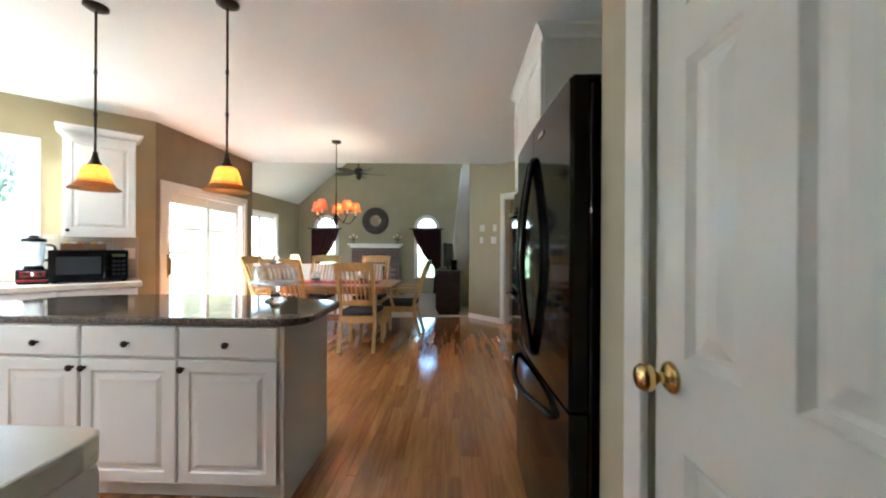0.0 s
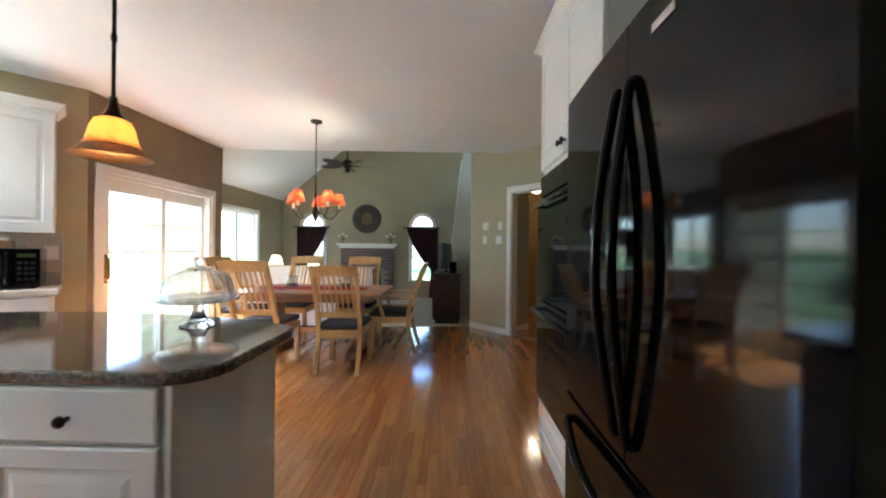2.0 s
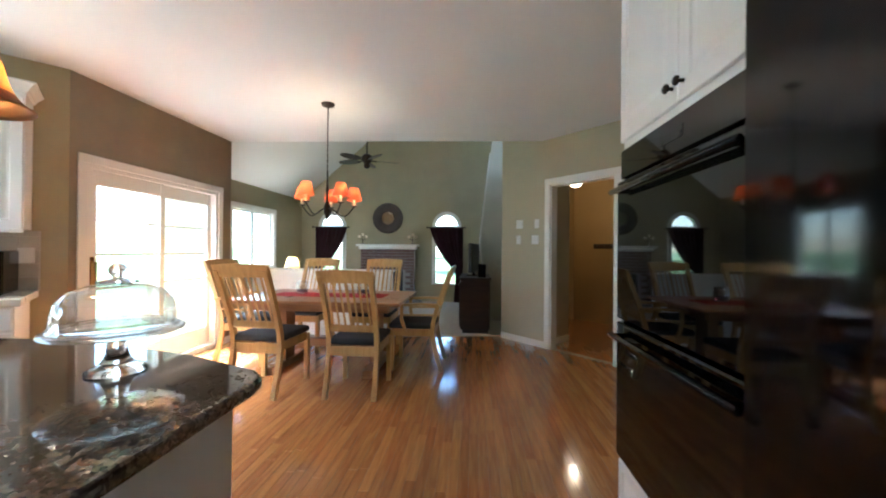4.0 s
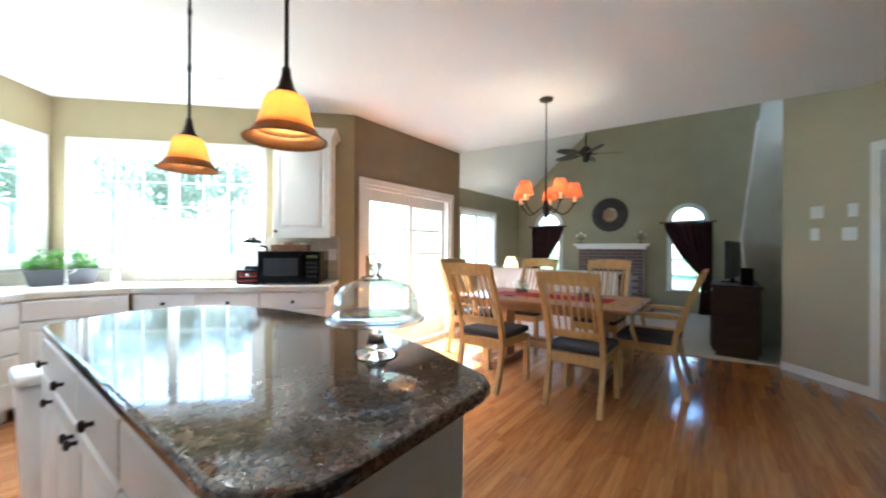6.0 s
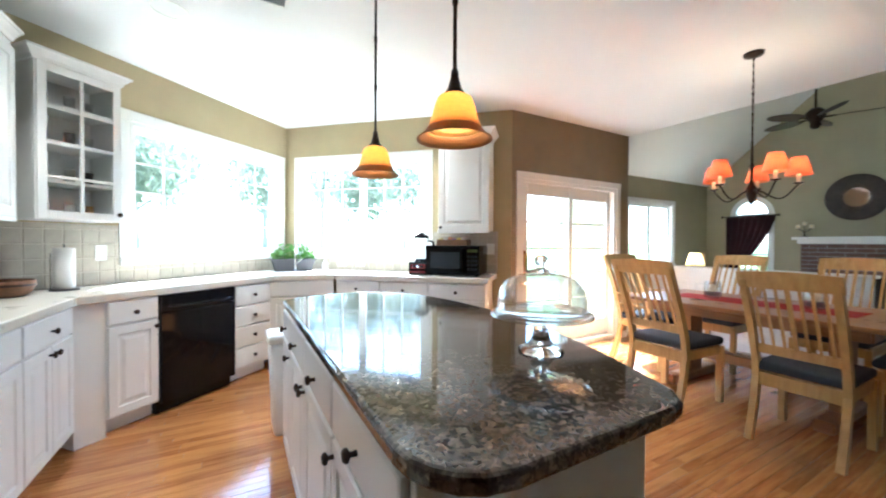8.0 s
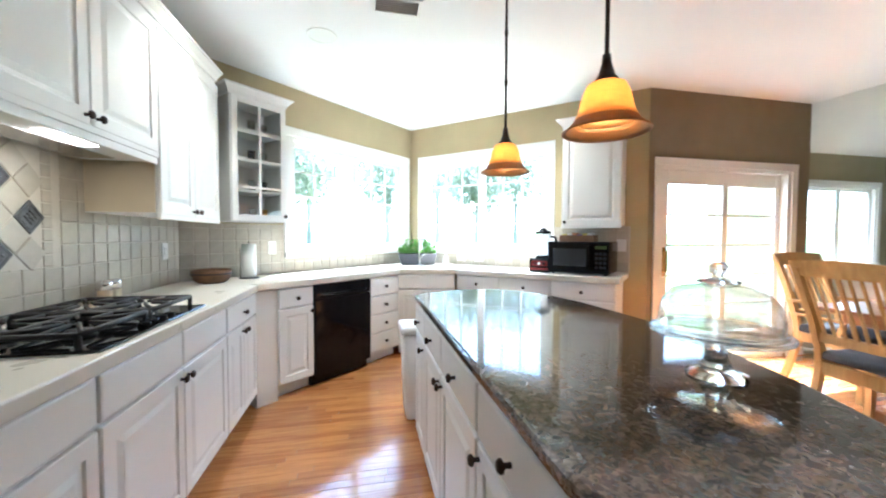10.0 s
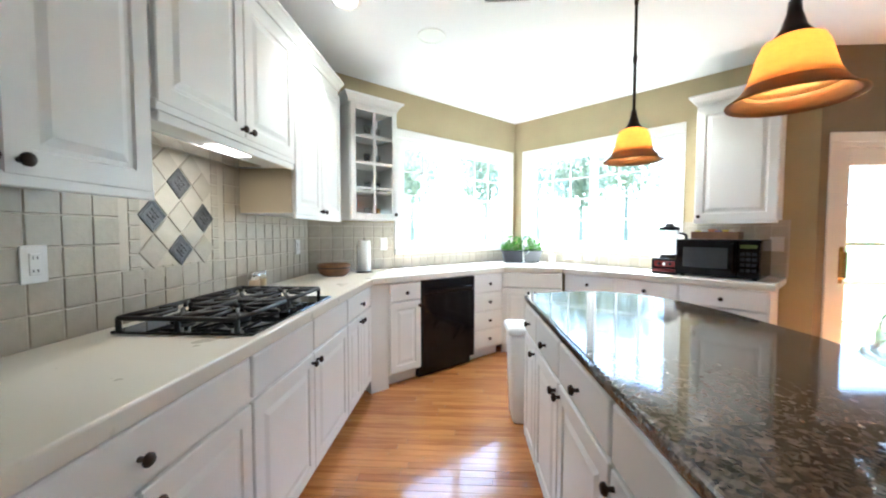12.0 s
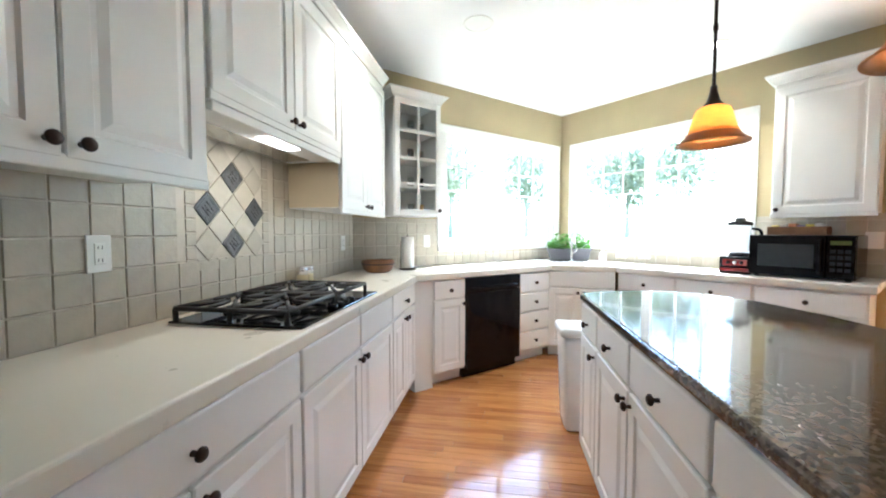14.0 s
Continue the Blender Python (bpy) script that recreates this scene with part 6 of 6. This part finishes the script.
# glassware in the corner cabinet
for i in range(4):
    z = G0 + (G1 - G0) * i / 4 + (0.019 if i == 0 else 0.010)
    for k in range(3):
        ob = thing("drinking_glass", M_W1 @ pose(0.238 + 0.10 + k * 0.12, -0.18 - 0.04 * (k % 2), z), "small glass standing on a cabinet shelf", "glass", "glasses in the cabinet")
        amber = (i == 0 and k == 2)
        part("cup", lathe([(0.0, 0.0), (0.026, 0.0), (0.030, 0.09), (0.028, 0.09), (0.024, 0.006), (0.0, 0.005)], 14), AMBER if amber else SMOKE if (i + k) % 3 == 0 else THIN, ob, "", True)


# ---- trees outside ----
def tree(x, y, h, r, seed):
    rnd = random.Random(seed)
    ob = thing("tree", pose(x, y, -0.28 + 0.02 * max(0, -x - 12)), "leafy green garden tree with an uneven crown", "tree", "trees outside")
    bm = tube(bmesh.new(), (0, 0, 0), (0, 0, h * 0.55), h * 0.022, h * 0.012, 8)
    for i in range(6):
        a = rnd.uniform(0, 6.28)
        z = h * rnd.uniform(0.3, 0.55)
        tube(bm, (0, 0, z), (math.cos(a) * r * 0.6, math.sin(a) * r * 0.6, z + h * 0.2), h * 0.010, h * 0.004, 6)
    part("trunk", bm, BARK, ob)
    verts, faces = [], []
    for i in range(1500):
        d = Vector((rnd.gauss(0, 1), rnd.gauss(0, 1), rnd.gauss(0, 1))).normalized()
        k = rnd.random() ** 0.4 * (0.75 + 0.35 * noise.noise(d * 2.2 + Vector((seed, 0, 0))))
        c = Vector((d.x * r * k, d.y * r * k, h * 0.64 + d.z * h * 0.36 * k))
        e = Euler((rnd.uniform(0, 3), rnd.uniform(0, 3), rnd.uniform(0, 6))).to_matrix()
        s_ = rnd.uniform(0.10, 0.24)
        b = len(verts)
        verts += [c + e @ (Vector(q) * s_) for q in ((-1, 0, 0), (0, 0.6, 0.2), (1, 0, 0), (0, -0.6, 0.2))]
        faces.append((b, b + 1, b + 2, b + 3))
    me = bpy.data.meshes.new("crown")
    me.from_pydata(verts, [], faces)
    me.materials.append(FOLIAGE)
    o = new("crown", me)
    o.parent = ob


for i, (x, y, h, r) in enumerate(((-24, -3, 8, 3.0), (-27, 3, 8.5, 3.4), (-25, 9, 7.5, 2.8), (-30, 14, 10, 3.6), (-22, -10, 8, 3.0), (-28, 20, 9, 3.4), (-5, 27, 8, 3.0), (0.5, 30, 9, 3.2), (-32, -3, 10, 4.0), (-34, 8, 11, 4.2))):
    tree(x, y, h, r, i + 3)


# ---- backsplash tiles ----
def tiles(parent_name, mw, s0, s1, z0, z1, pitch, holes=(), label=""):
    ob = thing(parent_name, mw, label, "tiling")
    ob["kind"] = "structure"
    part("grout_bed", B(s0, s1, -0.0092, -0.001, z0, z1), GROUT, ob)
    shared = {}
    z = z0
    while z < z1 - 0.02:
        hgt = min(pitch, z1 - z)
        s = s0
        while s < s1 - 0.015:
            w = min(pitch, s1 - s)
            cx, cz = s + w / 2, z + hgt / 2
            if not any(a < cx < b and c < cz < d for a, b, c, d in holes):
                key = (round(w, 3), round(hgt, 3))
                if key not in shared:
                    bm = B(-w / 2 + 0.002, w / 2 - 0.002, -0.013, -0.005, -hgt / 2 + 0.002, hgt / 2 - 0.002, bevel=0.0025)
                    me = bpy.data.meshes.new("tile")
                    bm.to_mesh(me)
                    bm.free()
                    me.materials.append(TILE)
                    shared[key] = me
                o = new("tile", shared[key])
                o.parent = ob
                o.matrix_local = pose(cx + random.uniform(-0.0006, 0.0006), random.uniform(-0.0008, 0.0008), cz)
            s += pitch
        z += pitch
    return ob


TP = 0.104
CX_D, CZ_D = 1.487, 1.345      # centre of the diamond field
FIELD = (CX_D - 0.27, CX_D + 0.27, CZ_D - 0.27, CZ_D + 0.36)
tl = tiles("backsplash_south", M_SOUTH, 0.035, 2.91, COUNTER, 1.72, TP, [FIELD, (-1, 0.965, 1.41, 3), (1.965, 3, 1.39, 3)], "cream square ceramic tile backsplash with pewter diamonds")
# small border tiles round the diamonds, then the diamonds
bme = bpy.data.meshes.new("tile")
bm = B(-0.026, 0.026, -0.012, -0.005, -0.026, 0.026, bevel=0.002)
bm.to_mesh(bme)
bm.free()
bme.materials.append(TILE)
for i in range(10):
    for s, z in ((FIELD[0] + 0.027 + i * 0.054, FIELD[2] + 0.027), (FIELD[0] + 0.027, FIELD[2] + 0.081 + i * 0.057), (FIELD[1] - 0.027, FIELD[2] + 0.081 + i * 0.057)):
        o = new("tile", bme)
        o.parent = tl
        o.matrix_local = pose(s, 0, z)
dm, pm = bpy.data.meshes.new("diamond_tile"), bpy.data.meshes.new("pewter_tile")
for mesh, mt_ in ((dm, TILE), (pm, PEWTER)):
    bm = B(-0.053, 0.053, -0.014, -0.005, -0.053, 0.053, bevel=0.003)
    if mt_ is PEWTER:
        ring = Matrix.Translation((0, -0.0135, 0)) @ Matrix.Rotation(radians(90), 4, "X")
        for a_ in range(8):
            an = a_ * math.pi / 4
            rr_ = 0.024 if a_ % 2 else 0.017
            bmesh.ops.create_icosphere(bm, subdivisions=1, radius=0.009 if a_ % 2 else 0.007, matrix=Matrix.Translation((rr_ * math.cos(an), -0.0135, rr_ * math.sin(an))) @ Matrix.Diagonal((1.4, 0.55, 0.8, 1)))
        bmesh.ops.create_icosphere(bm, subdivisions=1, radius=0.010, matrix=Matrix.Translation((0.002, -0.0135, -0.001)) @ Matrix.Diagonal((1, 0.6, 1, 1)))
        for c_ in (-1, 1):
            box(bm, -0.042, 0.042, -0.0155, -0.0135, c_ * 0.040 - 0.002, c_ * 0.040 + 0.002)
            box(bm, c_ * 0.040 - 0.002, c_ * 0.040 + 0.002, -0.0155, -0.0135, -0.037, 0.037)
    bm.to_mesh(mesh)
    bm.free()
    mesh.materials.append(mt_)
q = 0.1096 * R2
for i in range(-3, 4):
    for k in range(-3, 4):
        s, z = (i - k) * q, (i + k) * q
        if abs(s) > 0.177 or z > 0.255 or z < -0.177:
            continue
        deco = (abs(i) == 1 and abs(k) == 1)
        o = new("pewter_tile" if deco else "diamond_tile", pm if deco else dm)
        o.parent = tl
        o.matrix_local = pose(CX_D + s, -0.0005 if deco else 0, CZ_D + z, 0, 45, 0)
tiles("backsplash_bay_1", M_W1, 0.005, 0.865, COUNTER, 1.37, TP, (), "cream square ceramic tile backsplash")
tiles("backsplash_bay_1_low", M_W1, 0.865, 2.735, COUNTER, 1.055, TP, (), "cream square ceramic tile backsplash under the window")
tiles("backsplash_bay_2_low", M_W2, 0.005, 1.945, COUNTER, 1.055, TP, (), "cream square ceramic tile backsplash under the window")
tiles("backsplash_bay_2", M_W2, 1.945, 2.68, COUNTER, 1.375, TP, (), "cream square ceramic tile backsplash behind the microwave")

# ---- oak strip floor ----
rnd = random.Random(11)
W_ = 0.0572
shared = {}
near, rest_v, rest_f = 0, [], []
FLOOR_EDGE = [(-0.68, -1.6), (0.42, -1.6), (0.42, 1.11), (1.10, 1.11), (1.10, 3.10), (1.49, 3.10), (1.49, 5.335), (0.16, 6.76), (0.16, 6.82), (-3.51, 6.33), (-3.51, 4.06), (-4.6, 2.9), (-4.8, 2.0), (-3.5, 0.4), (-3.4, 0.2), (-0.68, 0.2)]


def span(x):
    """The floor's reach in y at x."""
    ys = []
    n = len(FLOOR_EDGE)
    for i in range(n):
        (x0, y0), (x1, y1) = FLOOR_EDGE[i], FLOOR_EDGE[(i + 1) % n]
        if (x0 - x) * (x1 - x) < 0:
            ys.append(y0 + (y1 - y0) * (x - x0) / (x1 - x0))
    return (min(ys), max(ys)) if len(ys) >= 2 else None


for mlen in (0.5, 0.7, 0.9, 1.1, 1.3):
    bm = B(-W_ / 2 + 0.0005, W_ / 2 - 0.0005, -mlen / 2 + 0.0006, mlen / 2 - 0.0006, -0.012, 0.0, bevel=0.0009)
    me = bpy.data.meshes.new("floor_strip")
    bm.to_mesh(me)
    bm.free()
    me.materials.append(OAK)
    shared[mlen] = me
x = -4.75
while x < 1.49:
    sp_ = span(x)
    if sp_:
        y, y1 = sp_[0] - 0.03, sp_[1]
        first = True
        while y < y1:
            ln = rnd.uniform(0.15, 1.2) if first else rnd.choice((0.5, 0.7, 0.9, 1.1, 1.3))
            first = False
            cy = y + ln / 2
            dz = rnd.uniform(-0.0004, 0.0004)
            if y + ln > y1 + 0.06:
                ln2 = y1 + 0.03 - y
                if ln2 < 0.08:
                    break
                ln, cy = ln2, y + ln2 / 2
            if near < 300 and ln in shared and ((-0.8 < x < 0.5 and 0.3 < cy < 6.1) or (-3.3 < x < -0.8 and 0.5 < cy < 1.7)):
                o = new("floor_strip", shared[ln])
                o.parent = subfloor
                o.location, o.rotation_euler = (x, cy, dz), (0, rnd.uniform(-0.003, 0.003), 0)
                near += 1
            else:
                b = len(rest_v)
                h0, h1 = W_ / 2 - 0.0005, ln / 2 - 0.0006
                e = 0.0012
                rest_v += [(x + sx * h0, cy + sy * h1, -0.0012 + dz) for sx, sy in ((-1, -1), (1, -1), (1, 1), (-1, 1))]
                tl_ = rnd.uniform(-0.00009, 0.00009)
                rest_v += [(x + sx * (h0 - e), cy + sy * (h1 - e), dz + sx * tl_) for sx, sy in ((-1, -1), (1, -1), (1, 1), (-1, 1))]
                rest_f += [(b + 4, b + 5, b + 6, b + 7)] + [(b + i, b + (i + 1) % 4, b + 4 + (i + 1) % 4, b + 4 + i) for i in range(4)]
            y = cy + ln / 2
    x += W_
me = bpy.data.meshes.new("floor_strips")
me.from_pydata(rest_v, [], rest_f)
me.materials.append(OAK_STUFF)
o = new("floor_strips", me)
o.parent = subfloor
o["kind"] = "stuff"
